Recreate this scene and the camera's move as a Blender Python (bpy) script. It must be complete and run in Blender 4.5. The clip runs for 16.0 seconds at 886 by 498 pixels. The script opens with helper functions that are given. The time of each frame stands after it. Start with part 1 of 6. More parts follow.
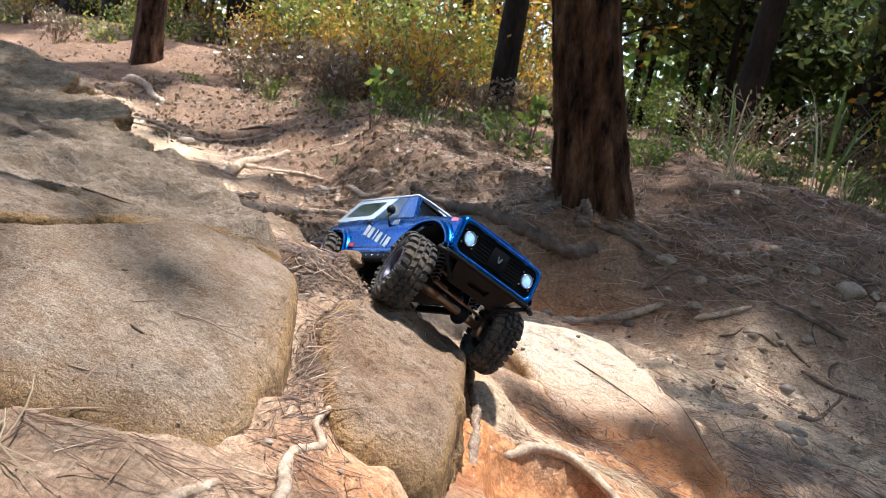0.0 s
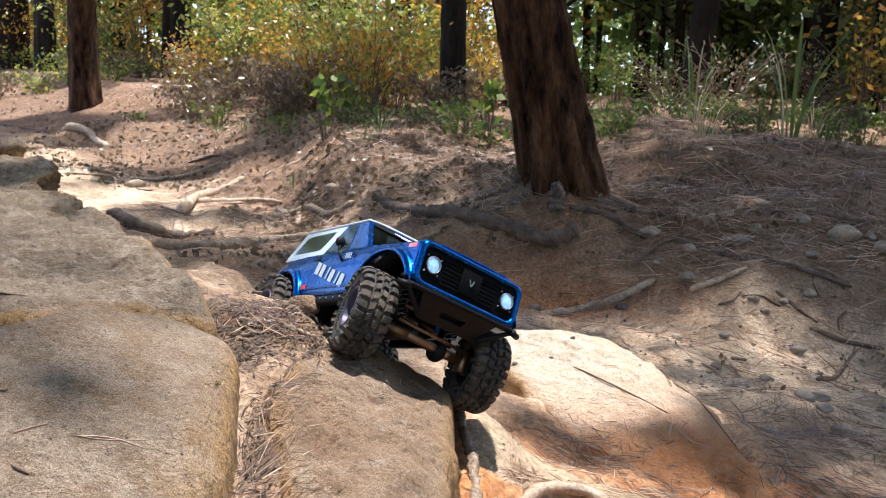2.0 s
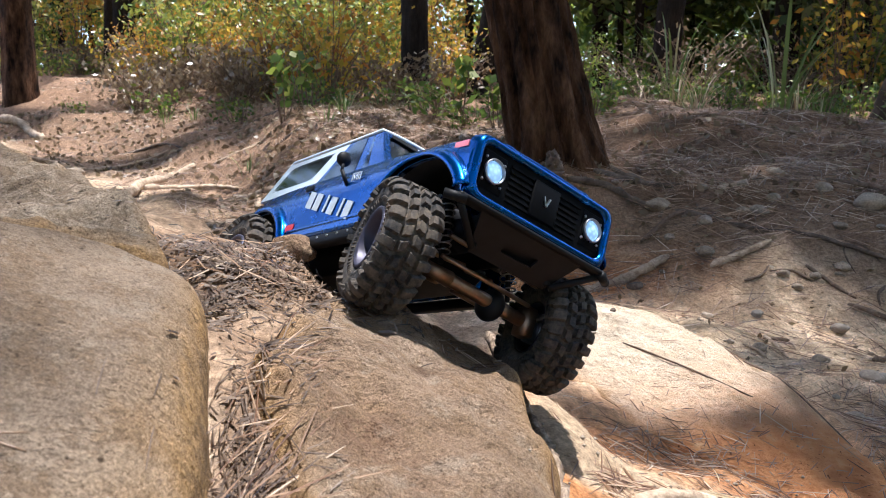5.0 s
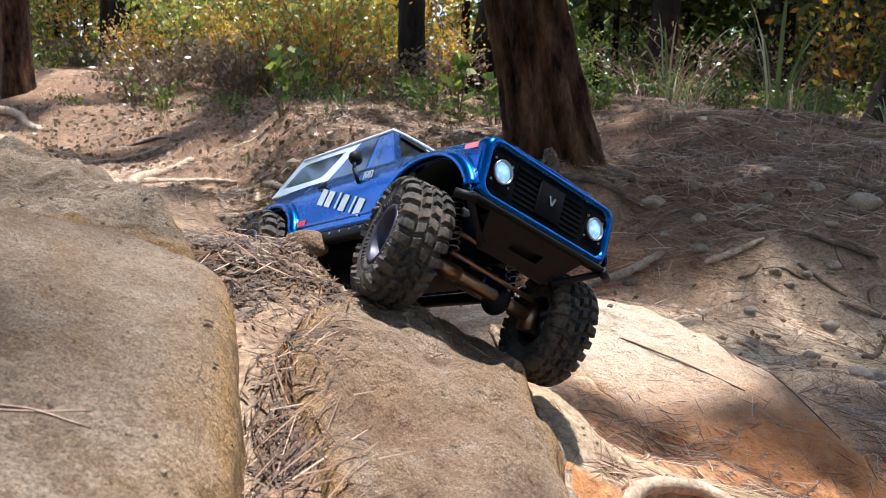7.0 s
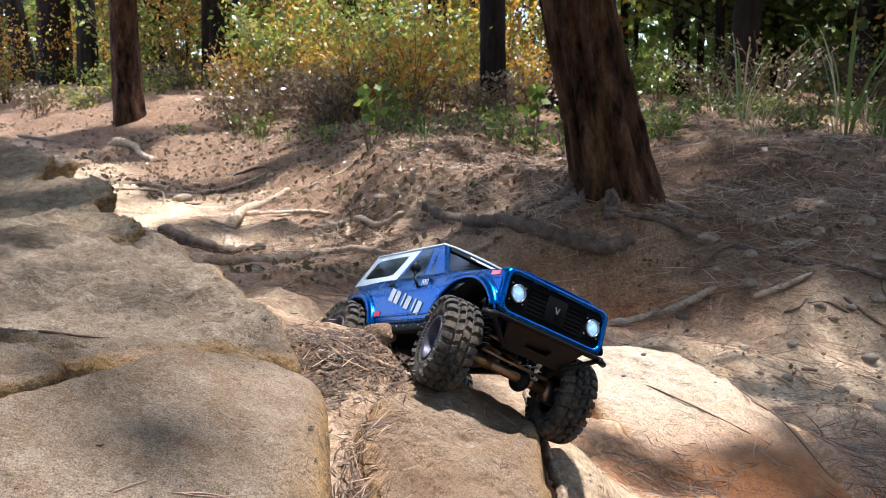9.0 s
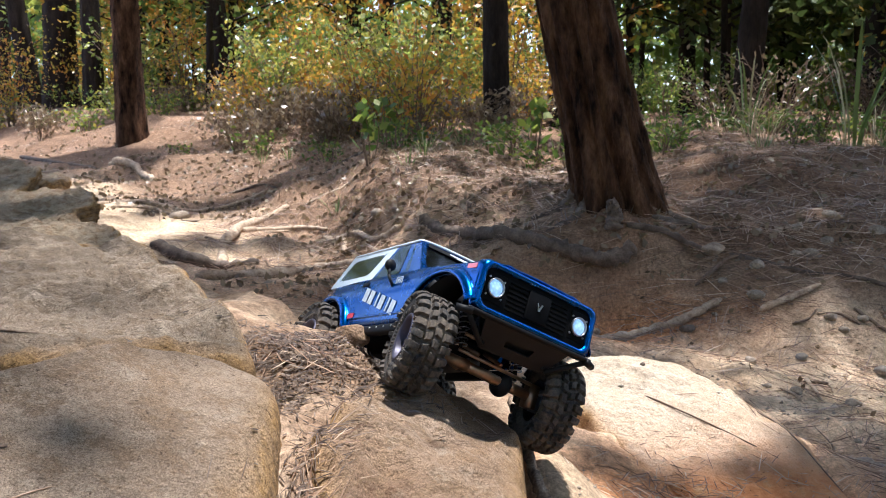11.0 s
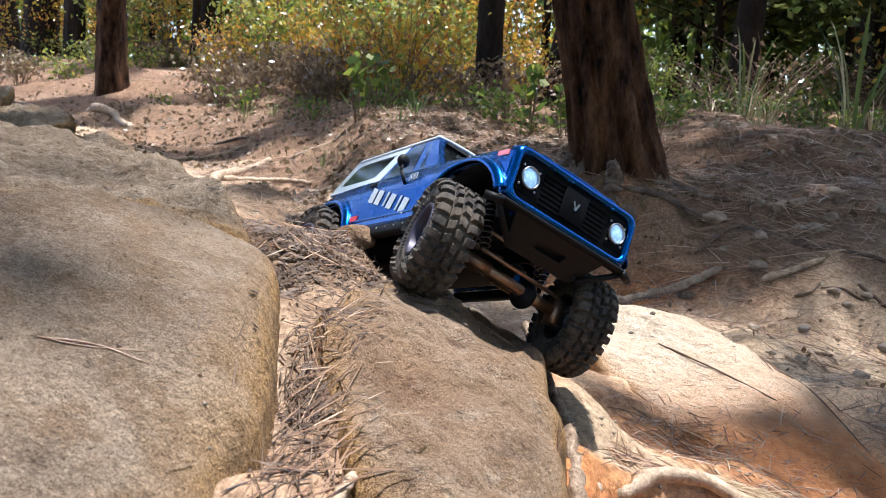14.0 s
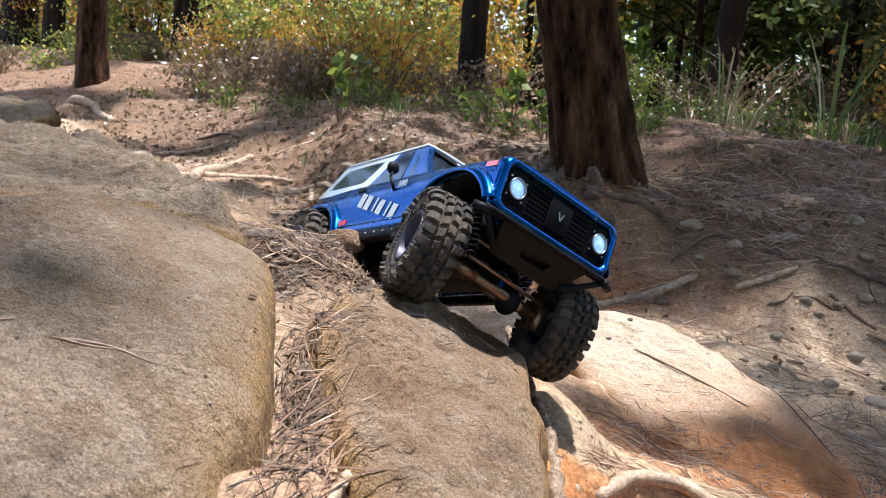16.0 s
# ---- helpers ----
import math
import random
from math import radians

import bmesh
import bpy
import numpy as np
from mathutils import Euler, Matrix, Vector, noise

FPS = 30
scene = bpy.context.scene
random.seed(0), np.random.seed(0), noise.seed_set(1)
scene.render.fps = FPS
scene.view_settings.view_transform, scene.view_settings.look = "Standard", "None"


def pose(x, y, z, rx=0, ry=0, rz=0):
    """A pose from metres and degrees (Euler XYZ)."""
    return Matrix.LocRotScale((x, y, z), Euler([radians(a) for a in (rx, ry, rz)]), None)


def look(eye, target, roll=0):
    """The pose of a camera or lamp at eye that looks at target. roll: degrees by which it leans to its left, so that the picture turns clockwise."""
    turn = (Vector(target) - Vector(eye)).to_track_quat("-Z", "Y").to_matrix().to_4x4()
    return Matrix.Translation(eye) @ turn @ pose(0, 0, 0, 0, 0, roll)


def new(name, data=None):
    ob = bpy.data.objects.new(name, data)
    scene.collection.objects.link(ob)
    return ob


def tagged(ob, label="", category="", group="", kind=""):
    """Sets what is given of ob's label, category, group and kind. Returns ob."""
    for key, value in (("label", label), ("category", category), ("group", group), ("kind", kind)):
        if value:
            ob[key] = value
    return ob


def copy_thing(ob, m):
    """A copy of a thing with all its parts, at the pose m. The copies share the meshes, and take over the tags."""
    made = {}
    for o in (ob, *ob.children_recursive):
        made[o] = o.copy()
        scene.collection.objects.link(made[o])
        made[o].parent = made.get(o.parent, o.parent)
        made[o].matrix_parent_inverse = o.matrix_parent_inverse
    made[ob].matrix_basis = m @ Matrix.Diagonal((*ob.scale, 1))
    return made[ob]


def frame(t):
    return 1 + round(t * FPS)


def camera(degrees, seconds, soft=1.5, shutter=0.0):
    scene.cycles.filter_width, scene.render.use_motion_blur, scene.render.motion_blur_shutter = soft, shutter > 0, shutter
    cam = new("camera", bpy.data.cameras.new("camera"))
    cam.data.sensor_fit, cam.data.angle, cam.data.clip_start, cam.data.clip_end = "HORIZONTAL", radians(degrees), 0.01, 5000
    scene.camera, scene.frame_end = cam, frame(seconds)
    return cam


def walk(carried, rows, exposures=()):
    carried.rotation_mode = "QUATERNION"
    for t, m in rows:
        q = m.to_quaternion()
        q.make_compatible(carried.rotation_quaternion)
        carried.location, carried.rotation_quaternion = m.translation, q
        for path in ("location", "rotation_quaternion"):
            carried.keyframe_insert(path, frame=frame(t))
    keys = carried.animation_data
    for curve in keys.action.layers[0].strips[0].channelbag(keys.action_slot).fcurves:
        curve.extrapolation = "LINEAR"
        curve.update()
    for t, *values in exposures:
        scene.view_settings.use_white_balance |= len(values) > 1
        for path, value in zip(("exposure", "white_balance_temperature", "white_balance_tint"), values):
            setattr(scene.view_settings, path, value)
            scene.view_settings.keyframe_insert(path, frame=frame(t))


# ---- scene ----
cam = camera(53.0, 16.0, soft=0.75)
PATH = [
    (0, (0.097, -0.002, 0.987), (0.06, 1.981, 0.735), 10.6),
    (0.5, (0.096, -0.007, 0.992), (0.063, 1.976, 0.734), 9.9),
    (1, (0.091, -0.002, 0.997), (0.063, 1.98, 0.73), 9.2),
    (1.5, (0.092, 0.037, 1.016), (0.072, 2.019, 0.745), 5.7),
    (2, (0.115, 0.197, 1.012), (0.126, 2.18, 0.751), 1.7),
    (2.5, (0.091, 0.368, 0.982), (0.11, 2.348, 0.702), -3.3),
    (3, (0.066, 0.523, 0.901), (0.076, 2.51, 0.666), -1.7),
    (3.5, (0.047, 0.581, 0.873), (0.07, 2.568, 0.643), -0.5),
    (4, (0.04, 0.585, 0.868), (0.102, 2.571, 0.638), 0.4),
    (4.5, (0.028, 0.587, 0.859), (0.115, 2.571, 0.62), 0.6),
    (4.7, (0.024, 0.581, 0.861), (0.132, 2.564, 0.621), 0.8),
    (7, (0.001, 0.535, 0.869), (0.133, 2.514, 0.618), 1.6),
    (7.5, (0.032, 0.487, 0.894), (0.139, 2.466, 0.629), 1.4),
    (8, (0.07, 0.393, 0.969), (0.111, 2.371, 0.674), 0.7),
    (8.5, (0.075, 0.31, 1.023), (0.05, 2.286, 0.715), 0.1),
    (9, (0.054, 0.24, 1.039), (-0.018, 2.222, 0.781), 0.2),
    (9.2, (0.05, 0.211, 1.044), (-0.031, 2.194, 0.8), 0.3),
    (11.3, (0.098, 0.379, 0.957), (-0.002, 2.366, 0.752), -0.4),
    (11.5, (0.072, 0.417, 0.926), (-0.039, 2.402, 0.715), -0.5),
    (12, (0.038, 0.47, 0.854), (-0.083, 2.453, 0.624), 0.4),
    (12.5, (0.041, 0.474, 0.852), (-0.061, 2.457, 0.612), 1.3),
    (13, (0.045, 0.466, 0.854), (-0.019, 2.45, 0.614), 2.3),
    (13.5, (0.036, 0.454, 0.862), (-0.01, 2.439, 0.622), 3.2),
    (14, (0.041, 0.445, 0.869), (0.006, 2.431, 0.629), 3.5),
    (14.5, (0.045, 0.444, 0.874), (0.024, 2.43, 0.635), 3.7),
    (15, (0.045, 0.44, 0.867), (0.04, 2.426, 0.63), 4.0),
    (15.5, (0.044, 0.436, 0.872), (0.051, 2.423, 0.64), 4.4),
    (16, (0.029, 0.417, 0.879), (0.045, 2.403, 0.642), 4.9),
]
STOPS, KELVIN, TINT = 2.12, 5800, 10
walk(cam, [(t, look(eye, target, roll)) for t, eye, target, roll in PATH],
     exposures=((0.0, STOPS, KELVIN, TINT), (16.0, STOPS, KELVIN, TINT)))
cam.data.dof.use_dof = True
cam.data.dof.focus_distance = 1.0
cam.data.dof.aperture_fstop = 22.0

# ---- light ----
SUN_TO = Vector((0.12, 0.12, 0.98)).normalized()
world = bpy.data.worlds.new("sky")
scene.world = world
world.use_nodes = True
wn = world.node_tree
sky = wn.nodes.new("ShaderNodeTexSky")
sky.sky_type = "NISHITA"
sky.sun_disc = False
sky.dust_density = 3.0
sky.ozone_density = 0.5
sky.sun_elevation = math.asin(SUN_TO.z)
sky.sun_rotation = math.atan2(SUN_TO.x, SUN_TO.y)
wn.links.new(sky.outputs[0], wn.nodes["Background"].inputs[0])
wn.nodes["Background"].inputs[1].default_value = 0.14
sun = new("sun", bpy.data.lights.new("sun", "SUN"))
sun.data.energy = 2.5
sun.data.angle = radians(1.0)
sun.data.color = (1.0, 0.94, 0.86)
sun.matrix_world = look(SUN_TO * 30, (0, 0, 0))

# ---- materials ----
def shader(name, rough=0.8, metal=0.0, spec=0.5):
    m = bpy.data.materials.new(name)
    m.use_nodes = True
    nt = m.node_tree
    b = nt.nodes["Principled BSDF"]
    b.inputs["Roughness"].default_value = rough
    b.inputs["Metallic"].default_value = metal
    b.inputs["Specular IOR Level"].default_value = spec
    return m, nt, b


def node(nt, kind, **values):
    n = nt.nodes.new(kind)
    for key, v in values.items():
        n.inputs[key.replace("_", " ")].default_value = v
    return n


def noise_of(nt, scale, detail=6, rough=0.6, stretch=None):
    """A noise texture in world metres; stretch squeezes it along an axis."""
    geo = nt.nodes.new("ShaderNodeTexCoord")
    n = node(nt, "ShaderNodeTexNoise", Scale=scale, Detail=detail, Roughness=rough)
    src = geo.outputs["Object"]
    if stretch:
        mp = nt.nodes.new("ShaderNodeMapping")
        mp.inputs["Scale"].default_value = stretch
        nt.links.new(src, mp.inputs[0])
        src = mp.outputs[0]
    nt.links.new(src, n.inputs["Vector"])
    return n.outputs["Fac"]


def ramp(nt, fac, stops):
    r = nt.nodes.new("ShaderNodeValToRGB")
    e = r.color_ramp.elements
    while len(e) < len(stops):
        e.new(0.5)
    for el, (p, c) in zip(e, stops):
        el.position, el.color = p, (*c, 1)
    nt.links.new(fac, r.inputs[0])
    return r.outputs[0]


def mix(nt, a, b, fac, blend="MIX"):
    m = nt.nodes.new("ShaderNodeMix")
    m.data_type, m.blend_type = "RGBA", blend
    for sock, v in ((m.inputs[0], fac), (m.inputs[6], a), (m.inputs[7], b)):
        if isinstance(v, (int, float)):
            sock.default_value = v
        elif isinstance(v, tuple):
            sock.default_value = (*v, 1)
        else:
            nt.links.new(v, sock)
    return m.outputs[2]


def maths(nt, op, a, b=0.0, clamp=False):
    m = nt.nodes.new("ShaderNodeMath")
    m.operation, m.use_clamp = op, clamp
    for sock, v in zip(m.inputs, (a, b)):
        if isinstance(v, (int, float)):
            sock.default_value = v
        else:
            nt.links.new(v, sock)
    return m.outputs[0]


def bump(nt, b, height, strength, dist):
    n = node(nt, "ShaderNodeBump", Strength=strength, Distance=dist)
    nt.links.new(height, n.inputs["Height"])
    nt.links.new(n.outputs[0], b.inputs["Normal"])
    return n


def attr(nt, name):
    n = nt.nodes.new("ShaderNodeAttribute")
    n.attribute_name = name
    return n.outputs["Fac"]


def grainy(name, stops, scale, fine=60.0, rough=0.85, relief=0.004, spec=0.3, stretch=None, mottle=None):
    """A rough natural surface: colour by coarse noise, grain and relief by fine noise."""
    m, nt, b = shader(name, rough, spec=spec)
    coarse = noise_of(nt, scale, 5, 0.65, stretch)
    small = noise_of(nt, fine, 4, 0.7, stretch)
    col = ramp(nt, coarse, stops)
    col = mix(nt, col, ramp(nt, small, [(0.3, (0.55, 0.55, 0.55)), (0.7, (1.25, 1.25, 1.25))]), 0.8, "MULTIPLY")
    if mottle:
        spots = ramp(nt, noise_of(nt, scale * 4, 3, 0.5), [(0.58, (0, 0, 0)), (0.68, (1, 1, 1))])
        col = mix(nt, col, mottle, spots)
    nt.links.new(col, b.inputs["Base Color"])
    bump(nt, b, maths(nt, "ADD", coarse, maths(nt, "MULTIPLY", small, 0.5)), 0.8, relief)
    return m


def plain(name, colour, rough=0.5, metal=0.0, spec=0.5, dirt=0.15, scale=60.0, coat=0.0, relief=0.0):
    """Paint, plastic or metal with faint dust and wear."""
    m, nt, b = shader(name, rough, metal, spec)
    n = noise_of(nt, scale, 5, 0.65)
    lo, hi = (tuple(min(1, c * k) for c in colour) for k in (1 - dirt, 1 + dirt))
    nt.links.new(ramp(nt, n, [(0.3, lo), (0.7, hi)]), b.inputs["Base Color"])
    r = maths(nt, "ADD", maths(nt, "MULTIPLY", n, 0.2), rough - 0.1)
    nt.links.new(r, b.inputs["Roughness"])
    b.inputs["Coat Weight"].default_value = coat
    b.inputs["Coat Roughness"].default_value = 0.06
    if relief:
        bump(nt, b, n, 0.6, relief)
    return m


def leafy(name, stops, through_=0.5):
    """Thin leaves whose colour varies from leaf to leaf and that let light through."""
    m, nt, b = shader(name, 0.38, spec=0.5)
    geo = nt.nodes.new("ShaderNodeNewGeometry")
    col = ramp(nt, geo.outputs["Random Per Island"], stops)
    nt.links.new(col, b.inputs["Base Color"])
    tr = nt.nodes.new("ShaderNodeBsdfTranslucent")
    nt.links.new(col, tr.inputs[0])
    mx = nt.nodes.new("ShaderNodeMixShader")
    mx.inputs[0].default_value = through_
    nt.links.new(b.outputs[0], mx.inputs[1])
    nt.links.new(tr.outputs[0], mx.inputs[2])
    nt.links.new(mx.outputs[0], nt.nodes["Material Output"].inputs[0])
    return m


def streaks(nt):
    """Crossing thin streaks, as of fine needles strewn in all directions: 1 on a streak."""
    co = nt.nodes.new("ShaderNodeTexCoord")
    out = None
    for turn in (0.3, 1.2, 2.0, 2.8):
        mp = nt.nodes.new("ShaderNodeMapping")
        mp.inputs["Rotation"].default_value = (0, 0, turn)
        mp.inputs["Scale"].default_value = (260, 16, 16)
        mp.inputs["Location"].default_value = (turn * 7, 0, 0)
        nt.links.new(co.outputs["Object"], mp.inputs[0])
        n = node(nt, "ShaderNodeTexNoise", Scale=1.0, Detail=2, Roughness=0.5)
        nt.links.new(mp.outputs[0], n.inputs["Vector"])
        out = n.outputs["Fac"] if out is None else maths(nt, "MAXIMUM", out, n.outputs["Fac"])
    return ramp(nt, out, [(0.60, (0, 0, 0)), (0.72, (1, 1, 1))])


def ground_material():
    m, nt, b = shader("forest_soil", 0.95, spec=0.15)
    big, mid, fine = noise_of(nt, 1.7, 5), noise_of(nt, 9.0, 6, 0.7), noise_of(nt, 85.0, 6, 0.85)
    soil = ramp(nt, mid, [(0.3, (0.24, 0.15, 0.095)), (0.52, (0.50, 0.355, 0.24)), (0.72, (0.70, 0.55, 0.40))])
    clay = ramp(nt, mid, [(0.3, (0.42, 0.15, 0.055)), (0.55, (0.64, 0.285, 0.115)), (0.75, (0.74, 0.45, 0.25))])
    litter = ramp(nt, noise_of(nt, 30.0, 5, 0.8), [(0.3, (0.10, 0.055, 0.034)), (0.55, (0.245, 0.145, 0.09)), (0.75, (0.40, 0.27, 0.175))])
    sand = ramp(nt, mid, [(0.3, (0.52, 0.37, 0.235)), (0.7, (0.76, 0.61, 0.43))])
    col = mix(nt, soil, clay, attr(nt, "clay"))
    col = mix(nt, col, sand, attr(nt, "sand"))
    col = mix(nt, col, litter, attr(nt, "litter"))
    col = mix(nt, col, ramp(nt, fine, [(0.32, (0.32, 0.31, 0.30)), (0.5, (0.95, 0.95, 0.95)), (0.7, (1.75, 1.72, 1.68))]), 0.9, "MULTIPLY")
    col = mix(nt, col, ramp(nt, big, [(0.35, (0.58, 0.56, 0.54)), (0.65, (1.2, 1.2, 1.2))]), 0.9, "MULTIPLY")
    straw = streaks(nt)
    lines = maths(nt, "MULTIPLY", straw, maths(nt, "ADD", maths(nt, "MULTIPLY", attr(nt, "litter"), 0.75), 0.06))
    col = mix(nt, col, ramp(nt, noise_of(nt, 50.0, 2), [(0.35, (0.10, 0.055, 0.035)), (0.55, (0.25, 0.155, 0.095)), (0.7, (0.36, 0.25, 0.165))]), lines)
    nt.links.new(col, b.inputs["Base Color"])
    h = maths(nt, "ADD", maths(nt, "ADD", mid, maths(nt, "MULTIPLY", fine, 0.4)), maths(nt, "MULTIPLY", lines, 0.35))
    bump(nt, b, h, 1.0, 0.016)
    return m


M_GROUND = ground_material()


def sandstone(name, stops, dark=(0.17, 0.105, 0.055), blot=(0.30, 0.195, 0.115)):
    """Weathered sandstone: sandy grain, pits, brown lichen stains and an ochre tint on the flanks."""
    m, nt, b = shader(name, 0.92, spec=0.2)
    coarse, mid, fine = noise_of(nt, 5.0, 6, 0.6), noise_of(nt, 22.0, 6, 0.7), noise_of(nt, 560.0, 5, 0.95)
    pits = noise_of(nt, 130.0, 3, 0.6)
    col = ramp(nt, coarse, stops)
    stain = ramp(nt, maths(nt, "ADD", maths(nt, "MULTIPLY", mid, 0.6), maths(nt, "MULTIPLY", coarse, 0.4)), [(0.52, (0, 0, 0)), (0.66, (1, 1, 1))])
    col = mix(nt, col, tuple(c * 0.55 for c in stops[0][1]), stain)
    patch_ = ramp(nt, noise_of(nt, 34.0, 6, 0.75), [(0.48, (0, 0, 0)), (0.58, (0.75, 0.75, 0.75))])
    col = mix(nt, col, blot, patch_)
    pale = ramp(nt, noise_of(nt, 17.0, 6, 0.75, (1, 1, 1.7)), [(0.54, (0, 0, 0)), (0.66, (0.5, 0.5, 0.5))])
    col = mix(nt, col, (0.47, 0.385, 0.295), pale)
    flank = maths(nt, "MULTIPLY", attr(nt, "flank"), maths(nt, "ADD", mid, 0.35), True)
    col = mix(nt, col, (0.50, 0.315, 0.16), flank)
    moss = ramp(nt, maths(nt, "MULTIPLY", maths(nt, "POWER", attr(nt, "flank"), 0.6), noise_of(nt, 14.0, 6, 0.75)), [(0.36, (0, 0, 0)), (0.56, (1, 1, 1))])
    col = mix(nt, col, (0.46, 0.275, 0.11), moss)
    lichen = ramp(nt, maths(nt, "MULTIPLY", attr(nt, "flank"), noise_of(nt, 60.0, 6, 0.75)), [(0.38, (0, 0, 0)), (0.56, (0.8, 0.8, 0.8))])
    col = mix(nt, col, dark, lichen)
    col = mix(nt, col, ramp(nt, fine, [(0.38, (0.36, 0.32, 0.28)), (0.5, (1.0, 1.0, 1.0)), (0.64, (1.65, 1.62, 1.58))]), 0.9, "MULTIPLY")
    grit = noise_of(nt, 150.0, 4, 0.8)
    col = mix(nt, col, ramp(nt, grit, [(0.34, (0.55, 0.5, 0.46)), (0.5, (1.0, 1.0, 1.0)), (0.68, (1.25, 1.24, 1.22))]), 0.4, "MULTIPLY")
    col = mix(nt, col, ramp(nt, mid, [(0.3, (0.42, 0.16, 0.06)), (0.55, (0.60, 0.27, 0.115)), (0.72, (0.66, 0.40, 0.22))]), attr(nt, "clay"))
    pit = ramp(nt, pits, [(0.28, (0.25, 0.22, 0.2)), (0.36, (1, 1, 1))])
    col = mix(nt, col, pit, 0.9, "MULTIPLY")
    specks = ramp(nt, maths(nt, "ADD", maths(nt, "MULTIPLY", noise_of(nt, 85.0, 5, 0.8), 0.7), maths(nt, "MULTIPLY", noise_of(nt, 9.0, 3, 0.6), 0.3)), [(0.55, (0, 0, 0)), (0.62, (0.45, 0.45, 0.45))])
    col = mix(nt, col, tuple(0.6 * c for c in blot), specks)
    nt.links.new(col, b.inputs["Base Color"])
    h = maths(nt, "ADD", maths(nt, "MULTIPLY", mid, 1.2), maths(nt, "ADD", maths(nt, "MULTIPLY", pits, 0.5), maths(nt, "MULTIPLY", fine, 0.22)))
    bump(nt, b, maths(nt, "ADD", h, maths(nt, "MULTIPLY", grit, 0.55)), 1.0, 0.014)
    return m


M_ROCK = sandstone("pale_sandstone", [(0.3, (0.26, 0.188, 0.13)), (0.5, (0.375, 0.278, 0.197)), (0.7, (0.46, 0.352, 0.256))], blot=(0.27, 0.18, 0.11))
M_ROCK_GREY = sandstone("grey_sandstone", [(0.3, (0.19, 0.145, 0.105)), (0.5, (0.29, 0.225, 0.165)), (0.7, (0.40, 0.32, 0.24))], blot=(0.20, 0.14, 0.09))
M_ROCK2 = sandstone("ochre_sandstone", [(0.32, (0.24, 0.14, 0.085)), (0.5, (0.36, 0.245, 0.16)), (0.7, (0.45, 0.33, 0.235))])
M_SAND = sandstone("sandy_rock", [(0.3, (0.56, 0.44, 0.31)), (0.5, (0.68, 0.56, 0.42)), (0.7, (0.78, 0.68, 0.54))], (0.4, 0.22, 0.1), (0.62, 0.49, 0.35))
M_STRATA = sandstone("grey_brown_rock", [(0.3, (0.32, 0.24, 0.16)), (0.5, (0.44, 0.345, 0.24)), (0.7, (0.52, 0.42, 0.31))])
M_BARK = grainy("pine_bark", [(0.36, (0.008, 0.004, 0.0025)), (0.47, (0.06, 0.029, 0.016)), (0.58, (0.115, 0.058, 0.031)), (0.72, (0.21, 0.115, 0.066))], 15.0, 110.0, 0.95, 0.035, 0.15, (1, 1, 0.3))
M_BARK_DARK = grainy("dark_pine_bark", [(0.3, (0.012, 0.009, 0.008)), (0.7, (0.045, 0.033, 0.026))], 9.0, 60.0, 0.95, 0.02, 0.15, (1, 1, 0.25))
M_ROOT = grainy("bare_root_wood", [(0.3, (0.22, 0.15, 0.10)), (0.5, (0.42, 0.31, 0.215)), (0.7, (0.58, 0.46, 0.345))], 45.0, 240.0, 0.85, 0.004, 0.3, None)
M_ROOT_GREY = grainy("weathered_root_bark", [(0.3, (0.10, 0.07, 0.05)), (0.5, (0.26, 0.185, 0.13)), (0.7, (0.47, 0.36, 0.265))], 60.0, 240.0, 0.9, 0.005, 0.2, (1, 1, 0.5))
M_ROOT_DARK = grainy("dark_root_bark", [(0.3, (0.075, 0.052, 0.04)), (0.7, (0.20, 0.15, 0.115))], 30.0, 160.0, 0.9, 0.003, 0.3)
M_TWIG = grainy("dry_twig", [(0.3, (0.09, 0.055, 0.038)), (0.7, (0.24, 0.17, 0.12))], 60.0, 300.0, 0.85, 0.001)
M_STONE = grainy("trail_stone", [(0.3, (0.2, 0.15, 0.11)), (0.7, (0.42, 0.34, 0.26))], 25.0, 200.0, 0.85, 0.002)
M_SLATE = grainy("grey_stone", [(0.3, (0.15, 0.125, 0.10)), (0.7, (0.30, 0.25, 0.205))], 30.0, 200.0, 0.7, 0.001)
M_DUFF = leafy("bark_crumbs", [(0.0, (0.05, 0.032, 0.023)), (0.5, (0.14, 0.095, 0.068)), (0.85, (0.20, 0.14, 0.10)), (1.0, (0.31, 0.23, 0.17))], 0.05)
M_NEEDLE = leafy("dry_pine_needles", [(0.0, (0.09, 0.045, 0.027)), (0.4, (0.24, 0.135, 0.08)), (0.75, (0.42, 0.27, 0.17)), (1.0, (0.62, 0.48, 0.35))], 0.08)
M_LITTER = leafy("old_needle_litter", [(0.0, (0.09, 0.049, 0.030)), (0.5, (0.25, 0.145, 0.09)), (0.85, (0.44, 0.29, 0.19)), (1.0, (0.64, 0.50, 0.38))], 0.05)
M_STRAW = leafy("pale_straw", [(0.0, (0.30, 0.21, 0.12)), (1.0, (0.60, 0.48, 0.31))], 0.15)
M_GREEN = leafy("green_leaves", [(0.0, (0.045, 0.085, 0.016)), (0.5, (0.10, 0.155, 0.028)), (1.0, (0.26, 0.29, 0.05))])
M_AUTUMN = leafy("autumn_leaves", [(0.0, (0.13, 0.17, 0.03)), (0.35, (0.42, 0.33, 0.04)), (0.65, (0.58, 0.34, 0.05)), (0.88, (0.50, 0.20, 0.035)), (1.0, (0.24, 0.10, 0.03))])
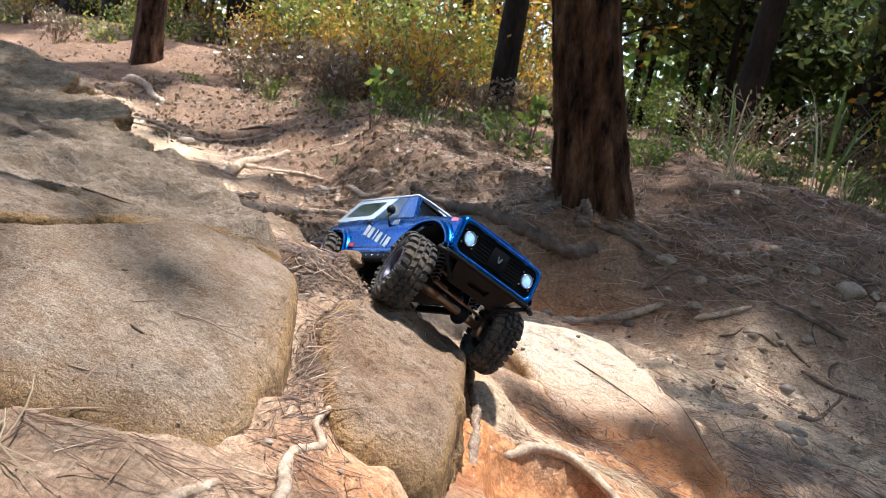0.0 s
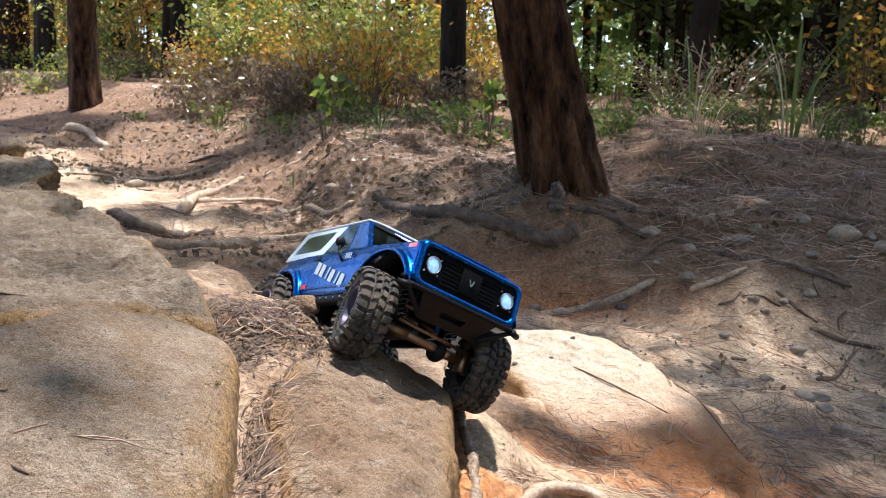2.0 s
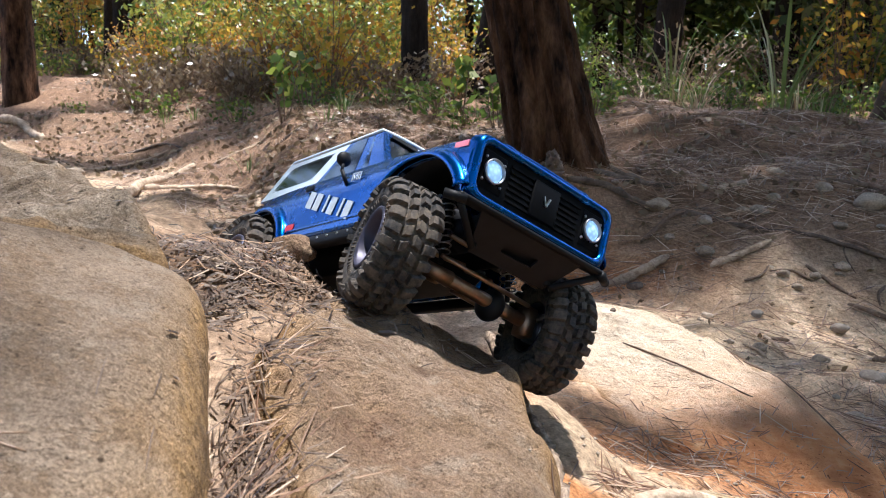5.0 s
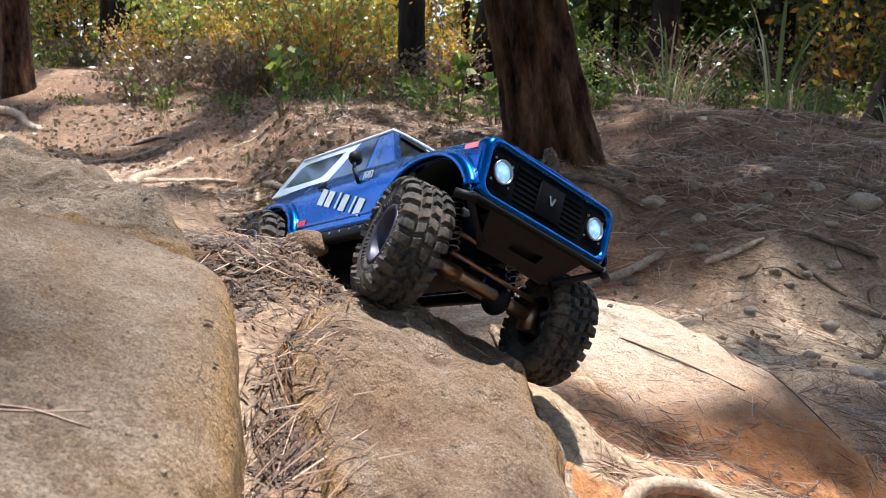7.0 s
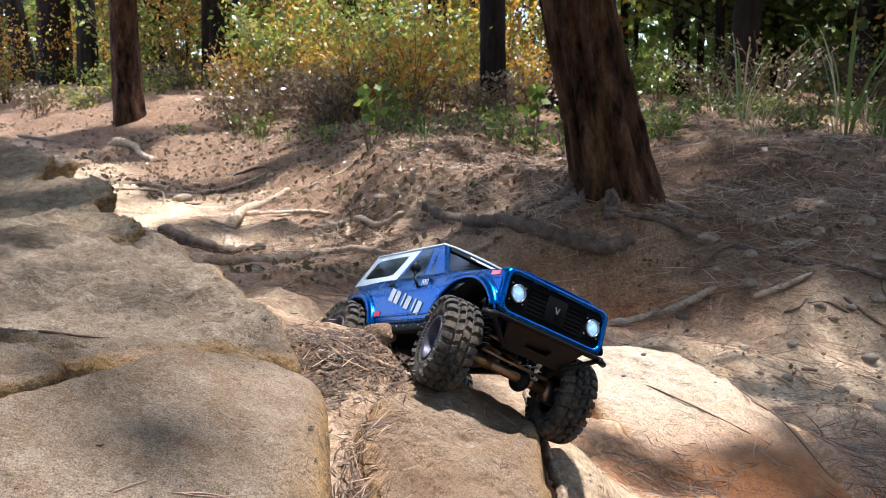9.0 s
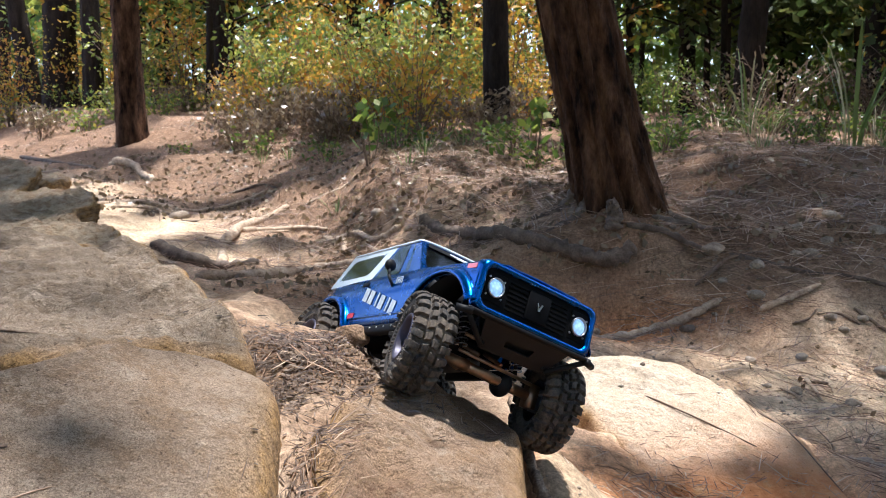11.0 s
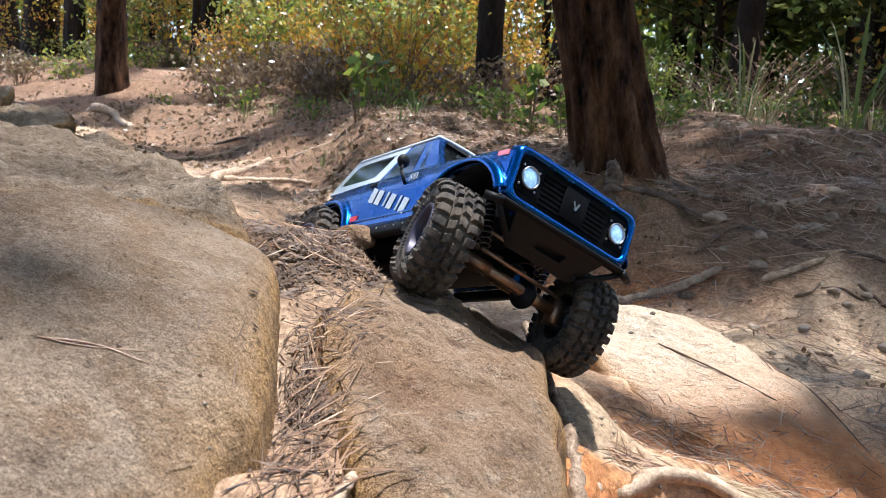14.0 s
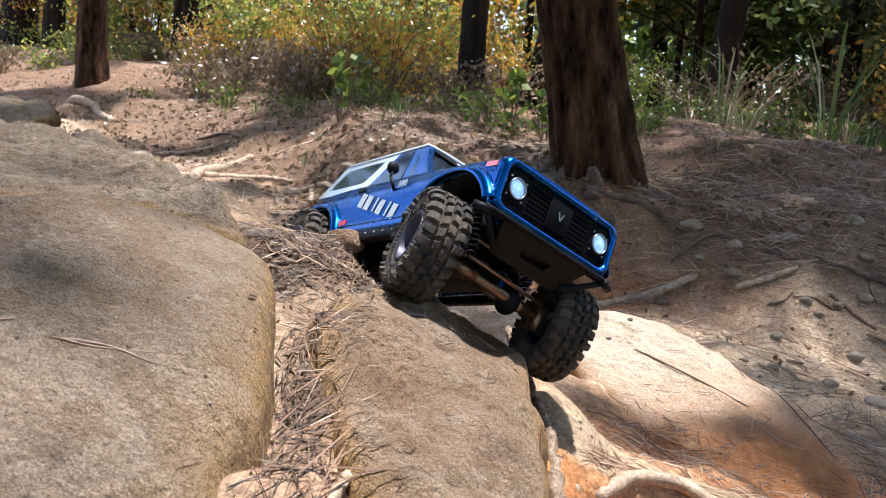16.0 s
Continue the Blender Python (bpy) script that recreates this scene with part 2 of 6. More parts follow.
M_LIME = leafy("yellow_green_leaves", [(0.0, (0.08, 0.14, 0.03)), (0.5, (0.20, 0.25, 0.05)), (0.8, (0.38, 0.37, 0.07)), (1.0, (0.54, 0.43, 0.08))])
M_DRYLEAF = leafy("dry_brush", [(0.0, (0.11, 0.07, 0.04)), (0.5, (0.20, 0.14, 0.08)), (1.0, (0.30, 0.23, 0.14))], 0.3)
M_CROWN = leafy("pine_foliage", [(0.0, (0.04, 0.065, 0.018)), (0.6, (0.085, 0.12, 0.035)), (1.0, (0.20, 0.20, 0.06))], 0.4)
M_GRASS = leafy("grass_blades", [(0.0, (0.07, 0.13, 0.03)), (0.6, (0.16, 0.21, 0.06)), (1.0, (0.42, 0.38, 0.22))], 0.4)

# ---- ground ----
RNG = np.random.default_rng(7)
LATTICE = RNG.random((64, 64))


def value_noise(x, y):
    xi, yi = np.floor(x).astype(int), np.floor(y).astype(int)
    u, v = x - xi, y - yi
    u, v = u * u * (3 - 2 * u), v * v * (3 - 2 * v)
    at = lambda a, b: LATTICE[a % 64, b % 64]
    return (at(xi, yi) * (1 - u) + at(xi + 1, yi) * u) * (1 - v) + (at(xi, yi + 1) * (1 - u) + at(xi + 1, yi + 1) * u) * v


def fbm(x, y, octaves=4):
    """Layered noise about zero, within about one."""
    out, amp = 0.0, 0.5
    for k in range(octaves):
        out = out + amp * (2 * value_noise(x * 2**k + 17 * k, y * 2**k + 31 * k) - 1)
        amp *= 0.5
    return out


def rise(t):
    t = np.clip(t, 0, 1)
    return t * t * (3 - 2 * t)


def hump(x, y, cx, cy, rx, ry, high, turn=0.0):
    c, s = math.cos(radians(turn)), math.sin(radians(turn))
    u, v = ((x - cx) * c + (y - cy) * s) / rx, (-(x - cx) * s + (y - cy) * c) / ry
    return high * np.exp(-(u * u + v * v))


def bank_foot(x):
    """Where the hillside begins to rise from the trail."""
    return np.interp(x, (-9, -5, -3, -2.2, -1.2, -0.5, 0, 0.5, 0.75, 1, 2, 5), (14, 9.5, 7.0, 6.3, 5.0, 3.75, 3.25, 3.05, 2.92, 2.76, 2.5, 2.1))


def outcrop_edge(y):
    """The x to which the rocky shelf reaches."""
    return np.interp(y, (-3, 0.5, 1.0, 1.45, 1.6, 1.9, 2.2, 2.9, 3.8, 6, 9), (0.2, 0.17, 0.15, 0.12, 0.0, -0.32, -0.58, -1.0, -1.7, -4, -7))


def height(x, y):
    x, y = np.asarray(x, float), np.asarray(y, float)
    cx, cy = np.clip(x, -8, 3), np.clip(y, -2, 14)
    trail = 0.41 - 0.08 * (cx - 0.6) + 0.03 * (cy - 2.7)
    s = y - bank_foot(x)
    hill = 0.34 * rise(s / (0.95 + 1.9 * rise((-0.1 - x) / 0.9))) + 0.06 * 14 * (1 - np.exp(-np.maximum(s - 0.4, 0) / 14))
    hill = hill + 0.16 * rise((s - 0.6) / 1.1) * rise((x - 0.8) / 0.6)
    z = trail + hill
    shelf = np.minimum(0.667 - 0.25 * (np.clip(x, -0.6, 0.3) + 0.06) + 0.12 * (np.clip(y, 0, 2) - 1.1), 0.77 + 0.02 * np.clip(y - 2, 0, 3))
    d = outcrop_edge(y) - x + 0.04 * fbm(x * 5, y * 5)
    shelf = np.maximum(shelf, trail)
    z = z + (shelf - trail) * rise(d / 0.16 + 0.35)
    # dirt under the outcrop
    z = z + hump(x, y, -0.135, 1.41, 0.06, 0.06, 0.03) + hump(x, y, -0.085, 1.515, 0.03, 0.03, 0.03)
    z = z - hump(x, y, 0.0, 1.575, 0.075, 0.07, 0.10) - hump(x, y, -0.185, 1.64, 0.06, 0.05, 0.07)
    z = z + hump(x, y, -0.05, 1.03, 0.05, 0.20, 0.028)
    z = z - hump(x, y, 0.055, 1.2, 0.07, 0.2, 0.05)
    # clay bank between the boulder and the sand rock
    d = 0.015 * fbm(x * 9, y * 9)
    clay = 0.474 - 0.25 * (x - 0.37) + 0.010 * fbm(x * 11, y * 11)
    clay = clay + hump(x, y, 0.19, 1.50, 0.045, 0.09, 0.045) + hump(x, y, 0.13, 1.63, 0.06, 0.09, 0.085) + hump(x, y, 0.25, 1.52, 0.04, 0.06, 0.02)
    bank = rise((x - 0.10) / 0.05) * rise((0.72 - x + d) / 0.12) * rise((2.05 - y) / 0.25) * rise((y - 0.95) / 0.1)
    z = z + bank * (clay - z)
    # hollow washed out under the looping root
    lip = np.interp(x, (0.19, 0.235, 0.265, 0.30, 0.34, 0.375, 0.405, 0.44, 0.5), (1.35, 1.355, 1.38, 1.396, 1.402, 1.376, 1.34, 1.315, 1.28))
    hollow = rise((lip - y + 0.012 + 0.2 * d) / 0.04) * rise((x - 0.19) / 0.03) * rise((0.50 - x + d) / 0.08) * rise((y - 1.0) / 0.2)
    z = z - hollow * (0.062 + 0.02 * rise((1.34 - y) / 0.1) + 0.012 * fbm(x * 18, y * 18))
    z = z + hump(x, y, 0.72, 2.08, 0.09, 0.16, 0.05, 20)
    # packed sand that meets the front of the flat slab
    apron = 0.656 - 0.16 * (x + 0.17) + 0.05 * (y - 0.77)
    z = z + rise((0.90 - y) / 0.06) * rise((0.05 - x) / 0.07) * rise((x + 0.95) / 0.1) * (apron + 0.008 * fbm(x * 26, y * 26) - z)
    # mound at the big tree, cut bank and hollow below it
    z = z + hump(x, y, 0.575, 3.66, 0.24, 0.2, 0.11) + hump(x, y, 0.25, 3.5, 0.35, 0.12, 0.07, -12) - hump(x, y, 0.3, 3.25, 0.34, 0.11, 0.10, -12)
    # ledges across the trail on the far left
    z = z + hump(x, y, -2.45, 7.3, 0.5, 0.25, 0.16) + hump(x, y, -0.9, 4.2, 0.3, 0.12, 0.05, 20)
    near = np.exp(-((x / 4) ** 2 + ((y - 2) / 5) ** 2))
    z = z + 0.05 * fbm(x * 1.3, y * 1.3) * (0.35 + rise((s + 0.6) / 1.5)) + 0.05 * fbm(x * 3.1, y * 3.1) * rise(s + 2.2) + 0.03 * np.abs(fbm(x * 2.1 + 8, y * 4.3)) * rise((y - 3) / 2) + 0.032 * near * fbm(x * 6, y * 6) + 0.010 * near * fbm(x * 25, y * 25, 3)
    z = z + 0.05 * fbm(x * 4 + 2, y * 4) * rise(y - 3.3) * rise((-0.4 - x) / 0.5) * np.exp(-((y - 5.5) / 4) ** 2)
    z = z + 0.016 * fbm(x * 11 + 4, y * 11, 4) * rise((y - 3) / 0.8)
    return z + 0.8 * fbm(x * 0.06, y * 0.06, 2) * rise((np.hypot(x, y) - 9) / 12)


def steps(lo, hi, fine, a, b, grow):
    """Coordinates that lie fine apart between a and b, and ever wider outside."""
    mid = list(np.arange(a, b, fine))
    up, h = [b], fine
    while up[-1] < hi:
        h *= grow
        up.append(up[-1] + h)
    down, h = [a], fine
    while down[-1] > lo:
        h *= grow
        down.append(down[-1] - h)
    return np.array(down[:0:-1] + mid + up)


def sheet(name, xs, ys, zf, material, layers=()):
    """A height sheet over a grid of coordinates."""
    gx, gy = np.meshgrid(xs, ys)
    gz = zf(gx, gy)
    nx, ny = len(xs), len(ys)
    me = bpy.data.meshes.new(name)
    idx = np.arange(nx * ny).reshape(ny, nx)
    quads = np.stack([idx[:-1, :-1], idx[:-1, 1:], idx[1:, 1:], idx[1:, :-1]], -1).reshape(-1, 4)
    me.vertices.add(nx * ny)
    me.vertices.foreach_set("co", np.stack([gx, gy, gz], -1).ravel())
    me.loops.add(quads.size)
    me.loops.foreach_set("vertex_index", quads.ravel())
    me.polygons.add(len(quads))
    me.polygons.foreach_set("loop_start", np.arange(len(quads)) * 4)
    me.polygons.foreach_set("use_smooth", np.ones(len(quads), bool))
    me.update(calc_edges=True)
    for key, f in layers:
        me.attributes.new(key, "FLOAT", "POINT").data.foreach_set("value", f(gx, gy).ravel())
    me.materials.append(material)
    return new(name, me)


def clay_part(x, y):
    e = fbm(x * 3 + 5, y * 3) * 0.2
    return np.clip(hump(x, y, 0.38, 1.40, 0.36, 0.30, 1.9) * rise((x - 0.09) / 0.07) + hump(x, y, 0.76, 1.62, 0.2, 0.28, 1.1) + hump(x, y, 0.58, 1.62, 0.2, 0.2, 0.8) + hump(x, y, 0.3, 3.24, 0.55, 0.17, 1.4, -10) + hump(x, y, -0.55, 3.4, 0.5, 0.7, 0.5) + hump(x, y, 0.95, 2.4, 0.5, 0.4, 0.6) + hump(x, y, -2.4, 6.9, 0.9, 0.3, 0.3) + hump(x, y, 0.57, 3.58, 0.2, 0.1, 0.9) + hump(x, y, 0.05, 0.86, 0.12, 0.12, 0.8) + e - 0.1, 0, 1)


def sand_and_light(x, y):
    e = fbm(x * 2.3, y * 2.3 + 9) * 0.5
    # sandy soil; the hump at (1.08, 2.5) also paints in open-sky brightness
    return np.clip(hump(x, y, -1.3, 4.9, 1.1, 1.9, 1.0, 20) + hump(x, y, 0.22, 1.36, 0.06, 0.14, 0.15) + (hump(x, y, 0.23, 1.47, 0.07, 0.11, 1.9) + hump(x, y, 0.36, 1.47, 0.10, 0.05, 1.3)) * rise((y - 1.36) / 0.04) + hump(x, y, 0.30, 1.15, 0.12, 0.05, 0.8) + hump(x, y, -0.2, 0.72, 0.4, 0.12, 0.1) + hump(x, y, -0.05, 1.06, 0.09, 0.24, 0.1) + hump(x, y, -4.5, 8.0, 1.6, 0.8, 0.6) + hump(x, y, -2.6, 6.9, 1.3, 1.3, 1.1) + hump(x, y, 1.08, 2.5, 0.6, 0.5, 0.95) + e - 0.12, 0, 0.9)


def litter_part(x, y):
    s = y - bank_foot(x)
    e = fbm(x * 2 + 3, y * 2 + 3) * 0.7
    on_hill = rise((s - 0.15 + 0.8 * rise((-0.8 - x) / 1.2) + e) / 0.7)
    on_hill = np.maximum(on_hill, 0.8 * rise(fbm(x * 1.9 + 11, y * 1.9) * 3 - 0.1) * rise((y - 4.6) / 1.5))
    on_hill = np.maximum(on_hill, 0.85 * rise((y - 8.6 + e) / 1.2))
    trail = 0.06 * rise(0.5 + e) * rise((x - 0.55) / 0.4)
    return np.clip(np.maximum(on_hill * 0.9, np.maximum(trail, np.maximum(np.maximum(hump(x, y, -0.12, 1.42, 0.12, 0.12, 1.0), hump(x, y, -0.055, 1.08, 0.035, 0.2, 0.8)), hump(x, y, -0.15, 0.70, 0.45, 0.13, 0.34)))), 0, 1)


ground = sheet("ground", steps(-70, 70, 0.010, -1.1, 1.7, 1.035), steps(-40, 90, 0.010, 0.45, 3.7, 1.03), height, M_GROUND,
               (("clay", clay_part), ("sand", sand_and_light), ("litter", litter_part)))
tagged(ground, "reddish-brown forest trail of dirt, clay and pine litter", "ground", kind="structure")

# ---- rocks of the outcrop ----
ROCKS = []


class Slab:
    """A sandstone slab: a smooth closed outline, a tilted uneven top and rounded flanks."""

    def __init__(self, outline, top, slope_x, slope_y, thick, edge, rough=0.006, waves=7.0, jag=0.0, bend=(0.0, 0.0, 0.0), about=None, flare=0.0, strata=0.0):
        pts = np.array(outline, float)
        self.c = pts.mean(0)
        self.about = self.c if about is None else np.array(about)
        self.bend, self.flare, self.strata = bend, flare, strata
        n = len(pts)
        u = np.linspace(0, n, 480, endpoint=False)
        i, f = np.floor(u).astype(int), (u % 1)[:, None]
        p0, p1, p2, p3 = (pts[(i + k) % n] for k in (-1, 0, 1, 2))
        curve = 0.5 * (2 * p1 + (p2 - p0) * f + (2 * p0 - 5 * p1 + 4 * p2 - p3) * f**2 + (3 * p1 - p0 - 3 * p2 + p3) * f**3)
        wide = np.full(n, edge) if isinstance(edge, float) else np.array(edge)
        wide = wide[i] * (1 - f[:, 0]) + wide[(i + 1) % n] * f[:, 0]
        a = np.arctan2(*(curve - self.c).T[::-1])
        order = np.argsort(a)
        self.ang, self.rad, self.wide = a[order], np.hypot(*(curve - self.c).T)[order], wide[order]
        self.jag = jag
        self.top, self.sx, self.sy, self.thick, self.rough, self.waves = top, slope_x, slope_y, thick, rough, waves
        ROCKS.append(self)

    def edge(self, x, y):
        return np.interp(np.arctan2(y - self.c[1], x - self.c[0]), self.ang, self.wide, period=2 * math.pi)

    def reach(self, a):
        r = np.interp(a, self.ang, self.rad, period=2 * math.pi)
        return r * (1 + 0.02 * np.sin(5 * a + self.top * 40) + 0.012 * np.sin(13 * a) + self.jag * fbm(a * 4.5 + self.top * 50, a * 0 + 3.0, 4))

    def surface(self, x, y):
        """The top's height, or far below where the slab does not reach."""
        x, y = np.asarray(x, float), np.asarray(y, float)
        dx, dy = x - self.c[0], y - self.c[1]
        d = self.reach(np.arctan2(dy, dx)) - np.hypot(dx, dy)
        return np.where(d > 0, self.shape(x, y, np.maximum(d, 0)), -9.0)

    def shape(self, x, y, d):
        e = self.edge(x, y) * (1 + 0.5 * fbm(x * 14 + 3, y * 14))
        drop = np.where(d < e, e - np.sqrt(np.maximum(e * e - (e - np.minimum(d, e)) ** 2, 0)), 0)
        u, v = np.clip(x - self.about[0], -0.4, 0.4), np.clip(y - self.about[1], -0.4, 0.4)
        z = self.top + self.sx * (x - self.about[0]) + self.sy * (y - self.about[1]) + self.bend[0] * u * u + self.bend[1] * v * v + self.bend[2] * u * v
        scoop = np.minimum(fbm(x * self.waves * 2.3 + 9, y * self.waves * 2.3), 0.06)
        z = z + self.strata * (np.abs(fbm(x * 8 + y * 5, y * 21 - x * 9)) * 1.6 - 0.3 + 0.7 * fbm(x * 30, y * 34, 3))
        return z + self.rough * (2.2 * fbm(x * self.waves, y * self.waves) + 1.1 * scoop + 0.55 * fbm(x * 40, y * 40, 4)) - drop

    def build(self, name, material, label):
        na, nr, nd = 360, 80, 20
        a = np.linspace(-math.pi, math.pi, na, endpoint=False)
        r = self.reach(a)
        rings = []
        for k in range(nr + 1):
            s = 1 - (1 - k / nr) ** 1.6
            x, y = self.c[0] + r * s * np.cos(a), self.c[1] + r * s * np.sin(a)
            d = r * (1 - s)
            z = self.shape(x, y, d)
            rings.append((x, y, z))
        x, y, z = rings[-1]
        for k in range(1, nd + 1):
            t = k / nd
            w = self.flare * t + 0.016 * fbm(a * 9 + 3, t * 6 + self.top * 9 + 0 * a) * min(1, 3 * t) + self.jag * 0.35 * (value_noise(a * 0 + k * 1.7, a * 3.1 + self.top * 30) - 0.5)
            out = 1 + w / r - (0.10 * t * t if self.flare == 0 else 0.0)
            rings.append((self.c[0] + (x - self.c[0]) * out, self.c[1] + (y - self.c[1]) * out, z - self.thick * t))
        co = np.stack([np.stack(q, -1) for q in rings]).reshape(-1, 3)
        idx = np.arange(len(co)).reshape(-1, na)
        nxt = np.roll(idx, -1, 1)
        quads = np.stack([idx[:-1], nxt[:-1], nxt[1:], idx[1:]], -1).reshape(-1, 4)[:, ::-1]
        me = bpy.data.meshes.new(name)
        me.from_pydata(co.tolist(), [], quads.tolist())
        bm = bmesh.new()
        bm.from_mesh(me)
        bmesh.ops.remove_doubles(bm, verts=bm.verts, dist=1e-6)
        bmesh.ops.recalc_face_normals(bm, faces=bm.faces)
        for f in bm.faces:
            f.smooth = True
        bm.to_mesh(me)
        bm.free()
        where = np.zeros(len(me.vertices) * 3)
        me.vertices.foreach_get("co", where)
        where = where.reshape(-1, 3)
        dx, dy = where[:, 0] - self.c[0], where[:, 1] - self.c[1]
        d = self.reach(np.arctan2(dy, dx)) - np.hypot(dx, dy)
        me.attributes.new("flank", "FLOAT", "POINT").data.foreach_set("value", np.clip(1 - d / (self.edge(where[:, 0], where[:, 1]) * 0.9 + 0.004), 0, 1) ** 1.3)
        me.attributes.new("clay", "FLOAT", "POINT").data.foreach_set("value", clay_part(where[:, 0], where[:, 1]) * rise((where[:, 0] - 0.2) / 0.1))
        me.materials.append(material)
        return tagged(new(name, me), label, "rock")


slab_a = Slab([(-0.62, 0.84), (-0.46, 0.91), (-0.345, 1.025), (-0.245, 1.155), (-0.165, 1.215), (-0.115, 1.205), (-0.092, 1.14), (-0.083, 1.06), (-0.074, 0.97), (-0.072, 0.875), (-0.088, 0.812), (-0.13, 0.795), (-0.18, 0.776), (-0.24, 0.764), (-0.32, 0.753), (-0.46, 0.74), (-0.64, 0.77)],
              0.772, -0.281, 0.238, 0.15, [0.016, 0.018, 0.02, 0.022, 0.026, 0.035, 0.045, 0.05, 0.052, 0.05, 0.05, 0.048, 0.045, 0.04, 0.035, 0.03, 0.02], 0.0035, 7.0, 0.02, (-0.2, -0.542, -0.226), (-0.2, 1.0), 0.012)
slab_a.build("sandstone_slab", M_ROCK, "pale sandy sandstone slab with a rounded ochre edge")
slab_b = Slab([(-0.15, 1.24), (-0.18, 1.32), (-0.27, 1.50), (-0.38, 1.70), (-0.54, 1.90), (-0.70, 1.98), (-0.95, 1.95), (-1.0, 1.6), (-0.82, 1.20), (-0.60, 1.12), (-0.45, 1.14), (-0.335, 1.10), (-0.235, 1.205)], 0.827, -0.06, 0.02, 0.2, [0.03, 0.03, 0.03, 0.03, 0.03, 0.03, 0.03, 0.03, 0.02, 0.022, 0.024, 0.026, 0.03], 0.012, 8.0, 0.05, strata=0.018)
slab_b.build("sandstone_slab", M_ROCK_GREY, "weathered grey-brown sandstone slab behind the flat one")
slab_b2 = Slab([(-0.345, 1.075), (-0.40, 1.115), (-0.52, 1.115), (-0.66, 1.05), (-0.66, 0.90), (-0.49, 0.955), (-0.39, 1.02)], 0.830, -0.15, 0.10, 0.1, 0.015, 0.005)
slab_b2.build("sandstone_slab", M_ROCK, "thin wedge of sandstone between two larger slabs")
slab_c = Slab([(-0.075, 1.22), (-0.055, 1.34), (-0.02, 1.44), (0.04, 1.49), (0.095, 1.495), (0.128, 1.46), (0.141, 1.38), (0.144, 1.26), (0.139, 1.12), (0.121, 1.02), (0.075, 0.975), (0.005, 0.96), (-0.04, 1.02), (-0.068, 1.12)],
              0.682, -0.50, 0.12, 0.22, [0.05, 0.05, 0.045, 0.03, 0.03, 0.03, 0.035, 0.04, 0.04, 0.04, 0.04, 0.045, 0.05, 0.05], 0.013, 11.0, 0.03, (0.0, -0.379, 0.396), (0.04, 1.18), 0.024)
slab_c.build("sandstone_boulder", M_ROCK2, "ochre sandstone boulder with a steep bare flank")
slab_f = Slab([(0.24, 2.06), (0.27, 2.24), (0.38, 2.30), (0.50, 2.28), (0.60, 2.18), (0.665, 2.02), (0.715, 1.86), (0.73, 1.66), (0.68, 1.50), (0.56, 1.52), (0.44, 1.66), (0.33, 1.80)],
              0.508, -0.14, 0.25, 0.22, [0.04, 0.10, 0.12, 0.12, 0.10, 0.08, 0.06, 0.06, 0.03, 0.02, 0.02, 0.02], 0.008, 7.0, 0.05, (-0.25, -0.35, 0.0), (0.5, 1.9), 0.03)
slab_f.build("sand_rock", M_SAND, "smooth sand-coloured rock hump beside the trail")

for outline, top, sx, sy, text in (
        ([(-1.46, 2.92), (-1.40, 3.2), (-1.60, 3.5), (-2.0, 3.5), (-2.2, 3.1), (-1.95, 2.75), (-1.62, 2.75)], 0.905, -0.05, 0.25, "tilted grey-tan rock plate at the trail's edge"),
        ([(-1.06, 2.62), (-1.02, 2.82), (-1.15, 2.98), (-1.42, 2.92), (-1.54, 2.65), (-1.32, 2.42), (-1.12, 2.42)], 0.838, 0.0, 0.18, "dark layered rock ledge beside the trail"),
        ([(-0.80, 2.3), (-0.79, 2.46), (-0.95, 2.58), (-1.2, 2.52), (-1.3, 2.3), (-1.05, 2.12), (-0.88, 2.14)], 0.803, 0.0, 0.12, "flat weathered rock step"),
        ([(-2.0, 3.9), (-1.8, 4.3), (-2.2, 4.7), (-2.8, 4.6), (-2.9, 4.0), (-2.4, 3.6)], 0.91, -0.03, 0.03, "low rock plate in the upper trail")):
    Slab(outline, top, sx, sy, 0.07, 0.012, 0.010, 6.0, 0.08, strata=0.018).build("rock_ledge", M_STRATA, text)


def surface(x, y):
    """The height of whatever lies on top at a place in the plan."""
    z = height(x, y)
    for rock in ROCKS:
        z = np.maximum(z, rock.surface(x, y))
    return z

# ---- trees ----
def part(name, bm, material, parent=None, label="", smooth=True):
    """Links a bmesh as one mesh object under a thing or a part."""
    me = bpy.data.meshes.new(name)
    bm.to_mesh(me)
    bm.free()
    for p in me.polygons:
        p.use_smooth = smooth
    me.materials.append(material)
    ob = new(name, me)
    ob.parent = parent
    return tagged(ob, label)


def thing(name, label, category, group="", at=None):
    ob = new(name)
    if at is not None:
        ob.matrix_world = at
    return tagged(ob, label, category, group)


def raw(name, co, faces, material, parent=None, label="", smooth=True):
    me = bpy.data.meshes.new(name)
    me.from_pydata([tuple(c) for c in co], [], [tuple(f) for f in faces])
    me.polygons.foreach_set("use_smooth", np.full(len(faces), smooth))
    me.materials.append(material)
    me.update()
    ob = new(name, me)
    ob.parent = parent
    return tagged(ob, label)


